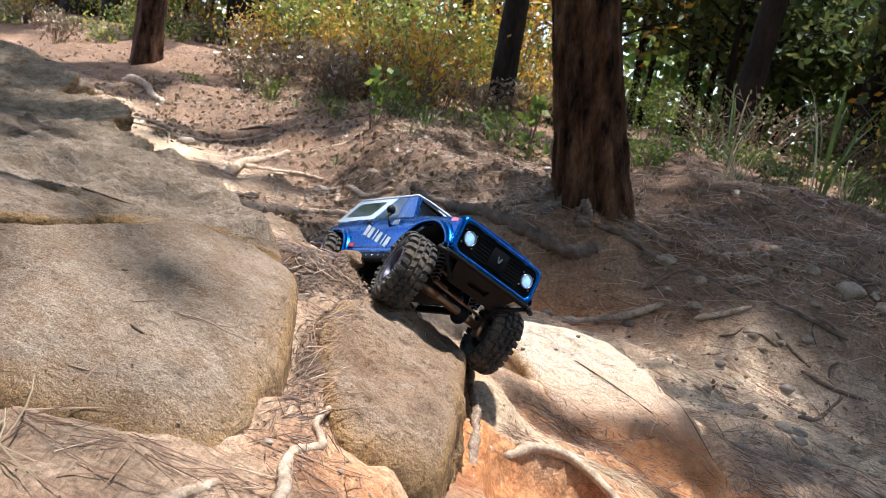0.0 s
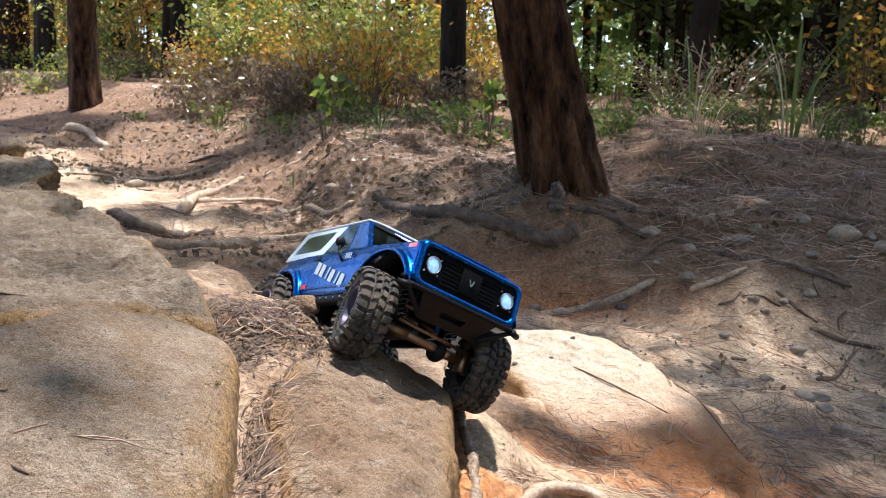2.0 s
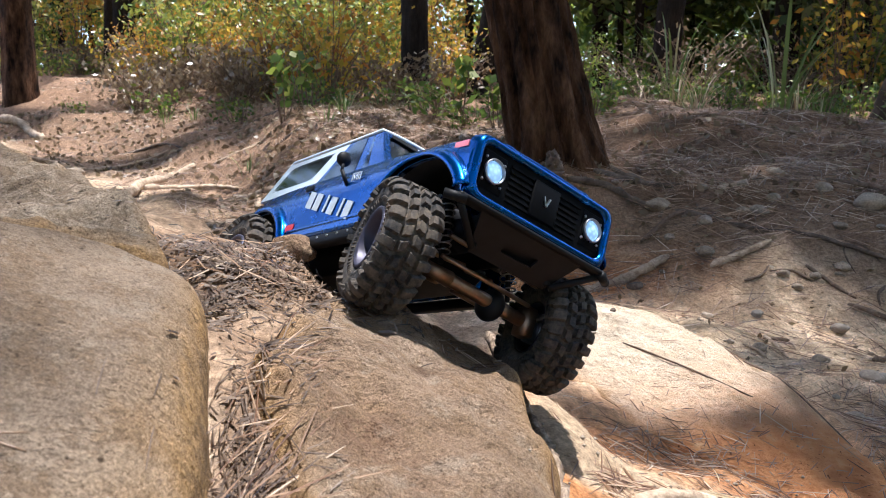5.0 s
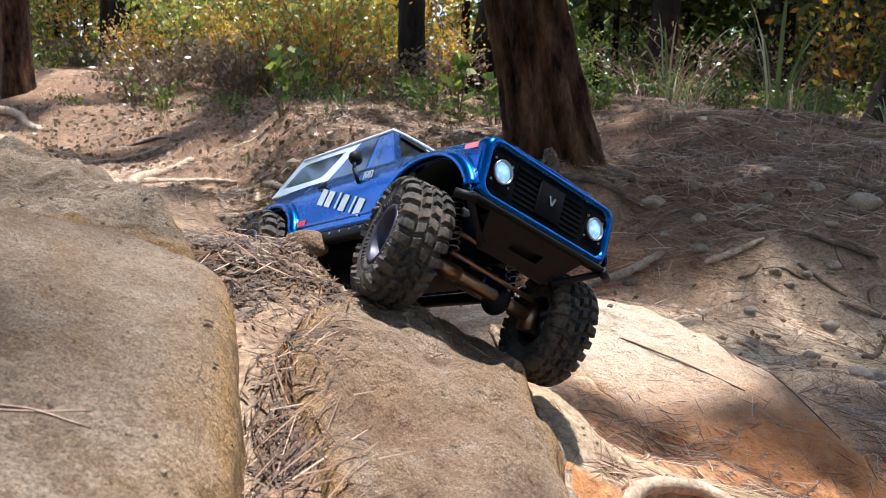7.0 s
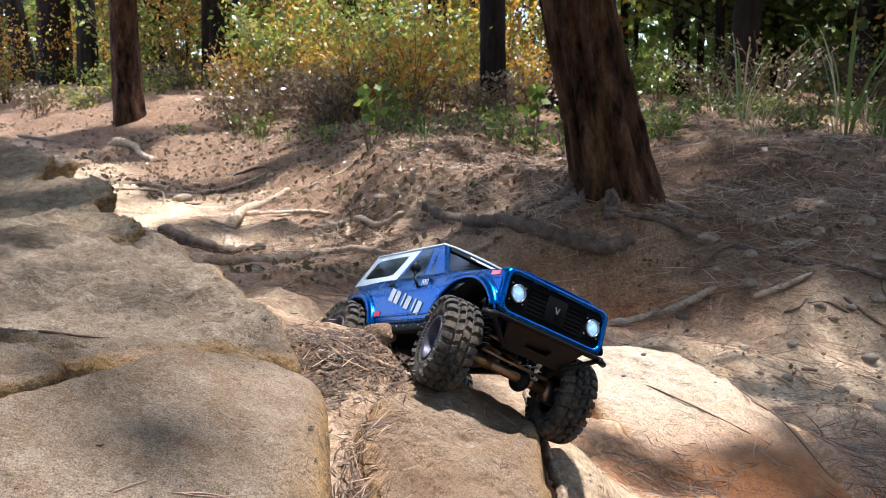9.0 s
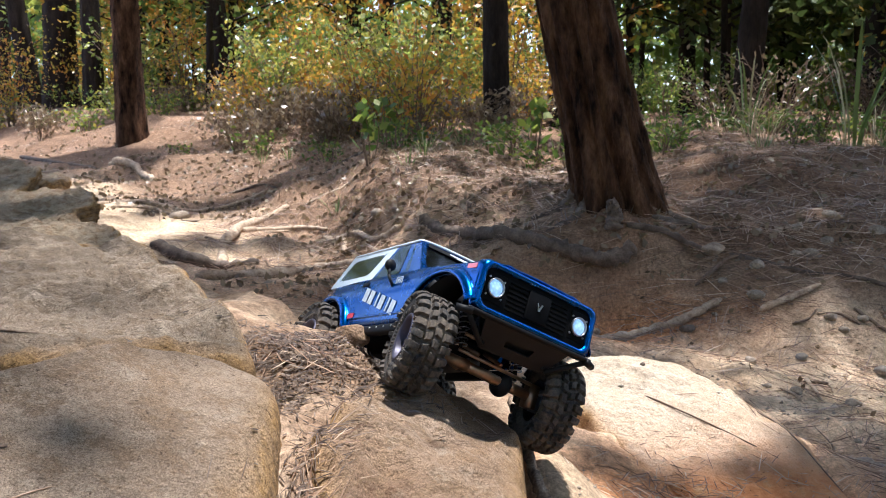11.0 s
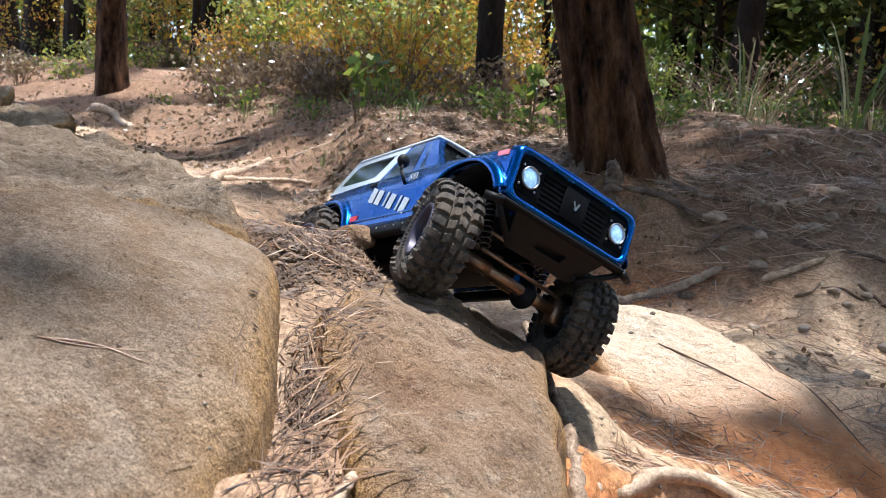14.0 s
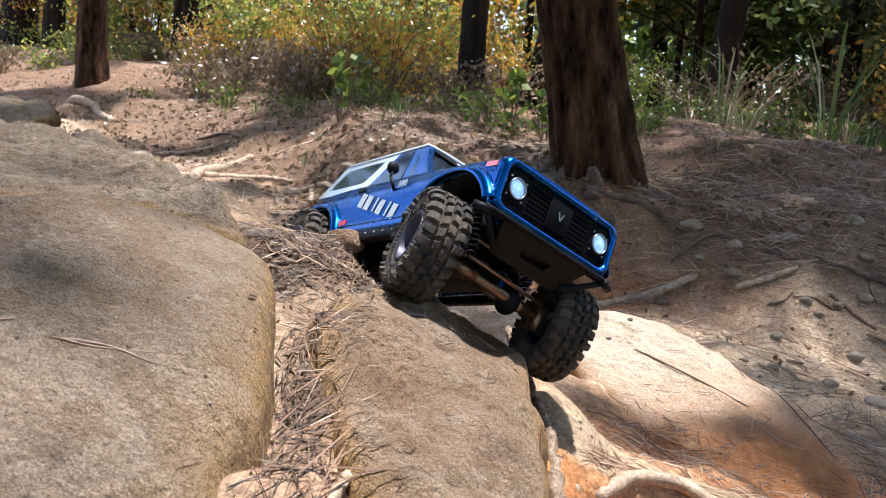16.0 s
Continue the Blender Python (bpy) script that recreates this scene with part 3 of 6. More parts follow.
def tube(points, radii, sides=8, wobble=0.0, seed=0, ridges=0):
    """Vertices and faces of a bent, tapered tube through the points."""
    pts = np.array(points, float)
    n = len(pts)
    d = np.gradient(pts, axis=0)
    d /= np.linalg.norm(d, axis=1)[:, None] + 1e-9
    ref = np.array([0, 0, 1.0]) if abs(d[:, 2]).mean() < 0.8 else np.array([1.0, 0, 0])
    u = np.cross(d, ref)
    u /= np.linalg.norm(u, axis=1)[:, None] + 1e-9
    v = np.cross(d, u)
    a = np.linspace(0, 2 * math.pi, sides, endpoint=False)
    rng = np.random.default_rng(seed)
    r = np.array(radii, float)[:, None] * (1 + wobble * (rng.random((n, sides)) - 0.5) * 2)
    if ridges:
        h = np.linspace(0, 9, n)[:, None]
        w = np.sin(ridges * a + 1.3 * np.sin(h * 1.3 + 2 * np.sin(a)) + 0.8 * np.sin(3 * a) + 5.0 * (value_noise(a * 2.2 + 0 * h + 5, h * 0.9 + 0 * a) - 0.5))
        deep = 0.075 if ridges > 10 else 0.045
        plates = value_noise(np.broadcast_to(a * ridges * 0.9, (n, sides)) + 3, h * 4 + 0.7 * np.sin(a * 3)) - 0.5
        r = r * (1 + deep * np.tanh(3.5 * (w + 0.35)) + 0.02 * np.sin(5 * a + 2 * h) + deep * 0.9 * plates)
    co = (pts[:, None] + r[..., None] * (np.cos(a)[None, :, None] * u[:, None] + np.sin(a)[None, :, None] * v[:, None])).reshape(-1, 3)
    idx = np.arange(n * sides).reshape(n, sides)
    nx = np.roll(idx, -1, 1)
    faces = np.stack([idx[:-1], nx[:-1], nx[1:], idx[1:]], -1).reshape(-1, 4).tolist()
    faces += [idx[0][::-1].tolist(), idx[-1].tolist()]
    return co, faces


def smooth_path(points, count):
    """Points evenly spread on a smooth line through the given ones."""
    p = np.array(points, float)
    q = np.vstack([2 * p[0] - p[1], p, 2 * p[-1] - p[-2]])
    u = np.linspace(0, len(p) - 1, count)
    i = np.minimum(u.astype(int), len(p) - 2)
    f = (u - i)[:, None]
    a, b, c, d = q[i], q[i + 1], q[i + 2], q[i + 3]
    return 0.5 * (2 * b + (c - a) * f + (2 * a - 5 * b + 4 * c - d) * f**2 + (3 * b - a - 3 * c + d) * f**3)


def cards(centres, size, rng, ratio=0.45, up=0.0):
    """Small pointed leaves at the centres, each turned at random."""
    n = len(centres)
    a = rng.normal(size=(n, 3))
    a[:, 2] = a[:, 2] * (1 - up) + up
    a /= np.linalg.norm(a, axis=1)[:, None]
    b = np.cross(a, rng.normal(size=(n, 3)))
    b /= np.linalg.norm(b, axis=1)[:, None]
    s = (size * (0.6 + 0.8 * rng.random(n)))[:, None]
    co = np.stack([centres - a * s, centres + b * s * ratio, centres + a * s, centres - b * s * ratio], 1).reshape(-1, 3)
    return co, np.arange(4 * n).reshape(-1, 4)


# holes cut in the canopy to place patches of sun: x, y, half widths
GAPS = ((0.40, 2.13, 0.37, 0.34, 0.0), (0.28, 1.43, 0.28, 0.24, 0.0), (0.06, 1.13, 0.29, 0.34, 0.0), (-0.16, 0.94, 0.30, 0.24, 0.2), (0.16, 1.40, 0.22, 0.22, 0.0), (0.62, 1.62, 0.27, 0.30, 0.4), (-0.45, 1.3, 0.45, 0.5, 0.4), (-0.15, 0.87, 0.13, 0.13, 0.0), (1.05, 2.45, 0.65, 0.65, 0.35), (-1.65, 3.1, 0.5, 0.4, 0.25), (-1.05, 2.45, 0.35, 0.35, 0.3),
        (-1.15, 5.1, 0.55, 0.6, 0.02), (-2.0, 6.2, 0.7, 0.4, 0.02), (-1.55, 4.3, 0.25, 0.4, 0.02), (-0.95, 3.9, 0.2, 0.15, 0.02), (-4.6, 9.0, 1.2, 0.6, 0.02), (2.4, 4.7, 0.2, 0.08, 0))


def in_gap(p):
    """Whether the sun's ray through p comes down in one of the gaps; the last number is the share of leaves that stay in it."""
    k = (p[:, 2] - 0.6) / SUN_TO.z
    gx, gy = p[:, 0] - SUN_TO.x * k, p[:, 1] - SUN_TO.y * k
    hit = np.zeros(len(p), bool)
    chance = (np.abs(np.sin(p[:, 0] * 127.1 + p[:, 1] * 311.7 + p[:, 2] * 74.7)) * 43758.5) % 1
    for x, y, rx, ry, stay in GAPS:
        hit |= (((gx - x) / rx) ** 2 + ((gy - y) / ry) ** 2 < 1) & (chance >= stay)
    # beyond the trail leaves are dropped by noise to throw flecks of sun
    far = gy > 6.3
    hit |= far & (value_noise(gx * 1.1 + 40, gy * 1.1 + 40) > np.where(gx < -0.06 * gy, 0.37, 0.54))
    return hit


def pine(x, y, dia, tall, lean, seed, material, label, crown_r, crown_n, butt=1.25, group="pine trees", crown_low=0.5, flip=0.0):
    """A pine: ridged tapered trunk, limbs and a crown of needle clumps. lean: degrees to +x and to +y."""
    rng = np.random.default_rng(seed)
    z = float(height(x, y)) - 0.2
    lx, ly = math.tan(radians(lean[0])), math.tan(radians(lean[1]))
    zs = np.concatenate([np.linspace(0, 1.5, 70 if y < 6 and dia < 0.29 else 30), np.linspace(1.6, tall, 16)])
    bend = np.sin(zs * 0.7 + seed) * 0.03
    pts = np.stack([lx * zs + bend, ly * zs, zs], -1)
    r = dia / 2 * (1 - 0.75 * zs / tall) * (1 + (butt - 1) * np.exp(-zs / 0.22))
    sides = 144 if x == 0.575 else 32
    ob = thing("pine_tree", label, "tree", group, pose(x - 0.15 * lx, y - 0.15 * ly, z))
    co, faces = tube(pts, r, sides, 0.010 if sides > 100 else 0.03, seed, 13 if sides > 100 else 7)
    raw("trunk", co, faces, material, ob)
    low = tall * crown_low
    n = crown_n
    th, rr = rng.random(n) * 2 * math.pi, np.sqrt(rng.random(n)) * crown_r
    h = rng.random(n)
    rr = rr * (1 - 0.6 * h)
    c = np.stack([lx * low + rr * np.cos(th), ly * low + rr * np.sin(th), low + h * (tall - low) * 1.05], -1)
    leaf = np.repeat(c, 22, 0) + rng.normal(size=(len(c) * 22, 3)) * 0.17
    leaf = leaf[~in_gap(leaf + (x, y, z))]
    co, faces = cards(leaf, np.full(len(leaf), 0.13), rng, 0.35)
    raw("crown", co, faces, M_CROWN, ob, smooth=False)
    for k in range(7):
        hk = low + (tall - low) * (k + 0.5) / 8
        ak = k * 2.4 + seed
        reach = crown_r * 0.7 * (1 - k / 10)
        base = np.array([lx * hk, ly * hk, hk])
        tip = base + (math.cos(ak) * reach, math.sin(ak) * reach, 0.5)
        co, faces = tube(smooth_path([base, (base + tip) / 2 + (0, 0, 0.15), tip], 7), np.linspace(0.05, 0.012, 7), 6, 0.1, k)
        raw("limb", co, faces, material, ob)
    return ob


pine(0.575, 3.72, 0.275, 13, (-13.0, 2.0), 1, M_BARK, "large reddish-brown pine with deeply furrowed bark and roots", 2.6, 420, 1.42)
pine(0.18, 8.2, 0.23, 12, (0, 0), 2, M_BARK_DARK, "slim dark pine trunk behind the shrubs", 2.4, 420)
pine(-3.33, 8.9, 0.28, 12, (0, 0), 3, M_BARK, "reddish pine beside the trail's exposed roots", 2.6, 420, 1.3)
for k, (x, y, dia, lean) in enumerate(((-3.35, 12.5, 0.26, -6), (-6.2, 13.5, 0.5, 1), (-5.4, 12.8, 0.28, -2), (-6.9, 14.0, 0.3, -8), (-0.6, 14, 0.24, 3), (0.85, 10.0, 0.22, 12), (3.6, 6.8, 0.30, 16),
                                   (2.6, 9.0, 0.26, 3), (-1.6, 16, 0.25, 0), (-2.6, 18, 0.25, 1), (1.6, 15, 0.26, -2), (4.6, 11, 0.3, 2), (3.6, 16, 0.3, -1), (-4.8, 17, 0.28, 0), (-8.5, 16, 0.3, 2),
                                   (0.4, 20, 0.3, 0), (-3.9, 22, 0.3, 1), (6.5, 9, 0.3, -2), (-10, 14, 0.35, 0), (7.5, 16, 0.3, 2), (-7.5, 21, 0.3, 0), (5.5, 21, 0.3, 1), (2.4, 23, 0.3, 0))):
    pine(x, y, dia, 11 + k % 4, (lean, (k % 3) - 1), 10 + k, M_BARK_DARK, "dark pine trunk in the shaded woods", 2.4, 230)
# unseen pines, added all round so that their crowns block the sun
for k, (x, y) in enumerate(((-3.5, 4.5), (-5.5, 7), (-2.5, 0.5), (-4.5, 1), (4.2, 3.2), (4.5, 0.0), (2.5, -3), (-1.5, -3.5), (-5.5, -3), (6.5, 4.5))):
    pine(x, y, 0.3, 11 + k % 3, (0, 0), 60 + k, M_BARK, "unseen pine added to shade the trail", 3.0, 280)
# more unseen pines, added where sun still leaked onto rocks and bank
for k, (x, y) in enumerate(((2.7, 0.9), (3.5, 4.2), (-1.9, -0.5), (1.5, -1.7), (-3.2, 2.6))):
    pine(x, y, 0.26, 10 + k % 2, (0, 0), 80 + k, M_BARK, "unseen wide-crowned pine added to thicken the shade", 3.3, 520, crown_low=0.42)

# ---- roots, sticks and stones ----
rng_t = np.random.default_rng(12)
def root(points, r0, r1, label, material=None, lift=0.4, name="tree_root", knots=0.24, seed=1, count=None):
    """A bare root or stick laid over the ground; a third number in a point is its own height."""
    pts = []
    for p in points:
        z = p[2] if len(p) > 2 else float(surface(p[0], p[1])) + lift * r0
        pts.append((p[0], p[1], z))
    n = count or max(14, 7 * len(pts))
    path = smooth_path(pts, n)
    rng = np.random.default_rng(seed)
    path[1:-1] += rng.normal(size=(n - 2, 3)) * r0 * 0.07
    r = np.linspace(r0, r1, n) * (1 + 0.07 * np.sin(np.arange(n) * 1.7 + seed))
    r[-1] *= 0.5
    r[0] *= 0.45
    co, faces = tube(path, r, 10, knots, seed)
    ob = raw(name, co, faces, material or M_ROOT)
    return tagged(ob, label, "root" if "root" in name else "stick")


root([(-0.017, 0.992), (-0.022, 0.935), (-0.008, 0.902), (-0.028, 0.866), (-0.031, 0.822), (-0.021, 0.775), (-0.02, 0.72)], 0.0036, 0.0075, "knobbly pale grey root beside the boulder", seed=3, count=70)
root([(-0.078, 0.752), (-0.088, 0.735), (-0.10, 0.71), (-0.105, 0.68)], 0.004, 0.008, "pale root end half buried in needles", None, -0.3, seed=4)
root([(0.135, 1.60, 0.640), (0.150, 1.50, 0.607), (0.161, 1.42, 0.586), (0.170, 1.37, 0.571), (0.172, 1.31, 0.545), (0.170, 1.24, 0.520), (0.166, 1.17, 0.495), (0.165, 1.08, 0.47)], 0.0065, 0.0095, "weathered peeling root along the boulder's edge", M_ROOT_GREY, seed=5, lift=0.6, count=60, knots=0.4)
root([(0.172, 1.29, 0.530), (0.203, 1.355, 0.516), (0.232, 1.362, 0.508), (0.265, 1.387, 0.517), (0.30, 1.403, 0.517), (0.34, 1.409, 0.508), (0.375, 1.383, 0.496), (0.405, 1.347, 0.482), (0.44, 1.322, 0.458)], 0.011, 0.007, "pale root looping out of the orange clay", seed=6, count=36, knots=0.10)
root([(-0.152, 1.372), (-0.125, 1.382), (-0.10, 1.395), (-0.07, 1.415), (-0.045, 1.43), (-0.018, 1.435)], 0.0055, 0.004, "grey-brown root lying at the foot of the needle mound", M_ROOT_GREY, 0.3, seed=7, count=40, knots=0.35)
root([(-0.97, 3.88), (-1.10, 4.35), (-1.14, 4.8), (-1.12, 5.2), (-1.03, 5.4)], 0.027, 0.018, "thick bare root crossing the trail", seed=8)
root([(-1.14, 4.75), (-1.0, 4.85), (-0.83, 4.9), (-0.7, 4.8)], 0.017, 0.009, "side root on the trail", seed=9)
root([(-1.3, 4.0), (-1.1, 3.85), (-0.95, 3.86), (-0.8, 3.8)], 0.03, 0.02, "dark root at the ledge", M_ROOT_DARK, seed=10)
root([(-1.0, 3.62), (-0.72, 3.70), (-0.56, 3.9), (-0.42, 3.8), (-0.28, 3.72)], 0.022, 0.014, "long root across the worn trail", seed=11)
root([(-2.3, 5.35), (-1.95, 5.5), (-1.65, 5.57), (-1.45, 5.86), (-1.3, 5.95)], 0.015, 0.010, "flat root across the sunlit trail", M_ROOT, seed=12)
root([(-3.0, 7.6), (-2.8, 7.25), (-2.62, 7.12), (-2.48, 6.95), (-2.32, 6.75)], 0.035, 0.022, "bleached root hanging from the bank", seed=13)
root([(-4.3, 8.6), (-3.8, 8.25), (-3.3, 8.0)], 0.02, 0.022, "root at the foot of a pine", M_ROOT_DARK, seed=14)
root([(-0.70, 4.72), (-0.62, 4.5), (-0.54, 4.33), (-0.50, 4.05)], 0.016, 0.010, "thin root on the bank", seed=15)
root([(-0.78, 4.6), (-0.6, 4.35), (-0.47, 4.25), (-0.36, 4.05), (-0.25, 4.0)], 0.018, 0.012, "thin root winding over the bank", seed=16)
for k in range(9):
    x, y = -0.55 - 1.6 * rng_t.random(), 3.6 + 2.6 * rng_t.random()
    root([(x, y), (x + 0.14, y + 0.05 * rng_t.normal()), (x + 0.26, y + 0.12 * rng_t.normal()), (x + 0.40, y + 0.16 * rng_t.normal())], 0.012, 0.006, "thin bare root across the worn trail", None if k % 2 else M_ROOT_DARK, 0.1, seed=200 + k)
root([(-0.16, 3.95), (-0.087, 3.86), (0.03, 3.72), (0.18, 3.56), (0.38, 3.46), (0.52, 3.42), (0.62, 3.44)], 0.024, 0.032, "thick grey root log along the cut bank", M_ROOT_DARK, 0.0, seed=17, count=60, knots=0.3)
root([(-0.24, 3.66), (-0.14, 3.60), (0.01, 3.52), (0.136, 3.50)], 0.011, 0.008, "thin pale root below the log", seed=18)
root([(0.12, 3.44, 0.575), (0.115, 3.40, 0.53), (0.10, 3.36, 0.485), (0.06, 3.31, 0.45), (0.04, 3.27, 0.43)], 0.015, 0.011, "short bent root hanging below the log", seed=19, lift=0.0)
root([(0.60, 3.50), (0.725, 3.49), (0.86, 3.44), (1.005, 3.34), (1.143, 3.26), (1.30, 3.2), (1.5, 3.12)], 0.013, 0.006, "long thin root over the bank", M_ROOT_DARK, seed=20, count=50)
root([(0.30, 3.02), (0.45, 3.12), (0.58, 3.18), (0.72, 3.16), (0.86, 3.2)], 0.022, 0.012, "half-buried root in the trail", seed=21)
root([(0.70, 3.55), (0.82, 3.58), (0.95, 3.55), (1.15, 3.6)], 0.014, 0.008, "dark root below the big pine", M_ROOT_DARK, seed=22)
zs = float(height(0.54, 3.545))
root([(0.555, 3.505, zs - 0.05), (0.556, 3.507, zs), (0.553, 3.512, zs + 0.03), (0.551, 3.518, zs + 0.055)], 0.030, 0.018, "short grey broken stub at the big pine's foot", M_ROOT_DARK, 0.0, "root_stub", 0.3, 91)
for k, (dx, dy) in enumerate(((-0.24, 0.0), (-0.16, -0.12), (0.20, -0.10))):
    x, y = 0.575 + dx, 3.72 + dy
    root([(0.575 + dx * 0.35, 3.72 + dy * 0.35, float(height(0.575, 3.6)) + 0.07), (x - dx * 0.3, y - dy * 0.3, float(height(x, y)) + 0.025), (x, y), (x + dx * 0.6, y + dy * 0.5)], 0.035, 0.012, "low root spreading from the big pine", M_ROOT_DARK, -0.3, seed=95 + k)
STICKS = (((0.955, 3.10), (1.06, 3.14), (1.16, 3.17), 0.013), ((0.966, 2.73), (0.955, 2.63), (0.944, 2.55), 0.007), ((1.24, 3.10), (1.29, 3.05), (1.34, 2.99), 0.007), ((1.30, 2.96), (1.40, 2.91), (1.50, 2.87), 0.009),
          ((1.18, 2.60), (1.30, 2.74), (1.42, 2.88), 0.008), ((0.80, 3.30), (0.92, 3.36), (1.04, 3.38), 0.008), ((0.40, 1.98), (0.50, 1.90), (0.60, 1.83), 0.0018), ((0.62, 2.02), (0.65, 1.92), (0.69, 1.78), 0.0018),
          ((1.12, 3.52), (1.20, 3.55), (1.27, 3.56), 0.009), ((1.5, 3.5), (1.7, 3.45), (1.9, 3.5), 0.01), ((0.36, 2.44), (0.5, 2.5), (0.62, 2.42), 0.004), ((1.6, 3.0), (1.75, 2.9), (1.95, 2.92), 0.008))
for k, (*p, r) in enumerate(STICKS):
    root(p, r, r * 0.6, "dry broken stick lying on the trail" if r > 0.005 else "thin dark twig on the sand-coloured rock", M_ROOT if k in (0, 1, 8) else M_TWIG, 0.8, "stick", 0.12, 50 + k, 12)


strewn = np.random.default_rng(31)
for k in range(26):
    x, y, a = 0.78 + 1.0 * strewn.random(), 2.1 + 1.5 * strewn.random(), 6.28 * strewn.random()
    d = 0.03 + 0.05 * strewn.random()
    r = 0.002 + 0.004 * strewn.random() ** 2
    root([(x, y), (x + d * math.cos(a), y + d * math.sin(a)), (x + 2 * d * math.cos(a + 0.3), y + 2 * d * math.sin(a + 0.3))], r, r * 0.5, "thin dry stick lying on the trail", M_ROOT if k % 3 == 0 else M_TWIG, 0.8, "stick", 0.12, 500 + k, 10)


def stone(x, y, size, seed, material, label, flat=0.6, sink=0.3):
    """An angular worn stone sunk a little into the ground."""
    bm = bmesh.new()
    bmesh.ops.create_icosphere(bm, subdivisions=3, radius=1.0)
    rng = np.random.default_rng(seed)
    cuts = rng.normal(size=(9, 3))
    cuts /= np.linalg.norm(cuts, axis=1)[:, None]
    stretch = Vector((1.0, 0.6 + 0.4 * rng.random(), flat))
    for v in bm.verts:
        p = v.co.copy()
        for c in cuts:
            c = Vector(c)
            over = p.dot(c) - 0.72
            if over > 0:
                p -= c * over * 0.85
        p *= 1 + 0.05 * noise.noise(p * 3 + Vector((seed, 0, 0)))
        v.co = Vector((p.x * stretch.x, p.y * stretch.y, p.z * stretch.z)) * size
    ob = part("stone", bm, material, None)
    ob.matrix_world = pose(x, y, float(surface(x, y)) + size * flat * (0.7 - sink), 0, 0, 360 * rng.random())
    return tagged(ob, label, "stone", "loose stones on the trail")


STONES = ((0.885, 3.42, 0.045, 0), (1.0, 3.30, 0.03, 0), (0.96, 3.17, 0.032, 0), (0.728, 3.08, 0.028, 2), (1.57, 3.36, 0.075, 0), (1.70, 3.28, 0.06, 0), (1.227, 2.86, 0.03, 1), (1.054, 2.38, 0.033, 1), (1.07, 2.30, 0.026, 1),
          (1.12, 2.44, 0.03, 1), (0.215, 3.37, 0.035, 0), (0.34, 3.29, 0.025, 0), (0.46, 3.26, 0.03, 0), (1.20, 3.36, 0.035, 0), (1.27, 3.42, 0.03, 0), (1.05, 3.48, 0.025, 0), (1.35, 3.6, 0.04, 0), (1.45, 3.45, 0.035, 0),
          (1.0, 2.86, 0.02, 1), (1.35, 3.1, 0.03, 0), (1.15, 3.05, 0.022, 0), (-0.055, 0.845, 0.006, 0), (0.02, 0.86, 0.005, 0), (0.1, 0.93, 0.012, 0), (0.42, 2.13, 0.008, 2), (0.28, 1.98, 0.007, 2), (0.36, 2.02, 0.006, 1), (-1.6, 5.2, 0.06, 0), (-0.4, 4.4, 0.04, 0))
for k, (x, y, size, kind) in enumerate(STONES):
    stone(x, y, size, 100 + k, (M_STONE, M_SLATE, M_ROOT_DARK)[kind], ("tan weathered stone lying on the trail", "grey slaty stone lying on the trail", "small dark lump on the ground")[kind], 0.55)


stone(-0.083, 1.512, 0.026, 310, M_ROCK2, "ochre stone end sticking out of the needle mound", 0.75, 0.5)
scatter = np.random.default_rng(77)
for k in range(80):
    x, y = 0.75 + 1.05 * scatter.random(), 2.0 + 1.6 * scatter.random()
    stone(x, y, 0.006 + 0.022 * scatter.random() ** 2, 400 + k, M_STONE, "small tan stone lying on the trail", 0.55)


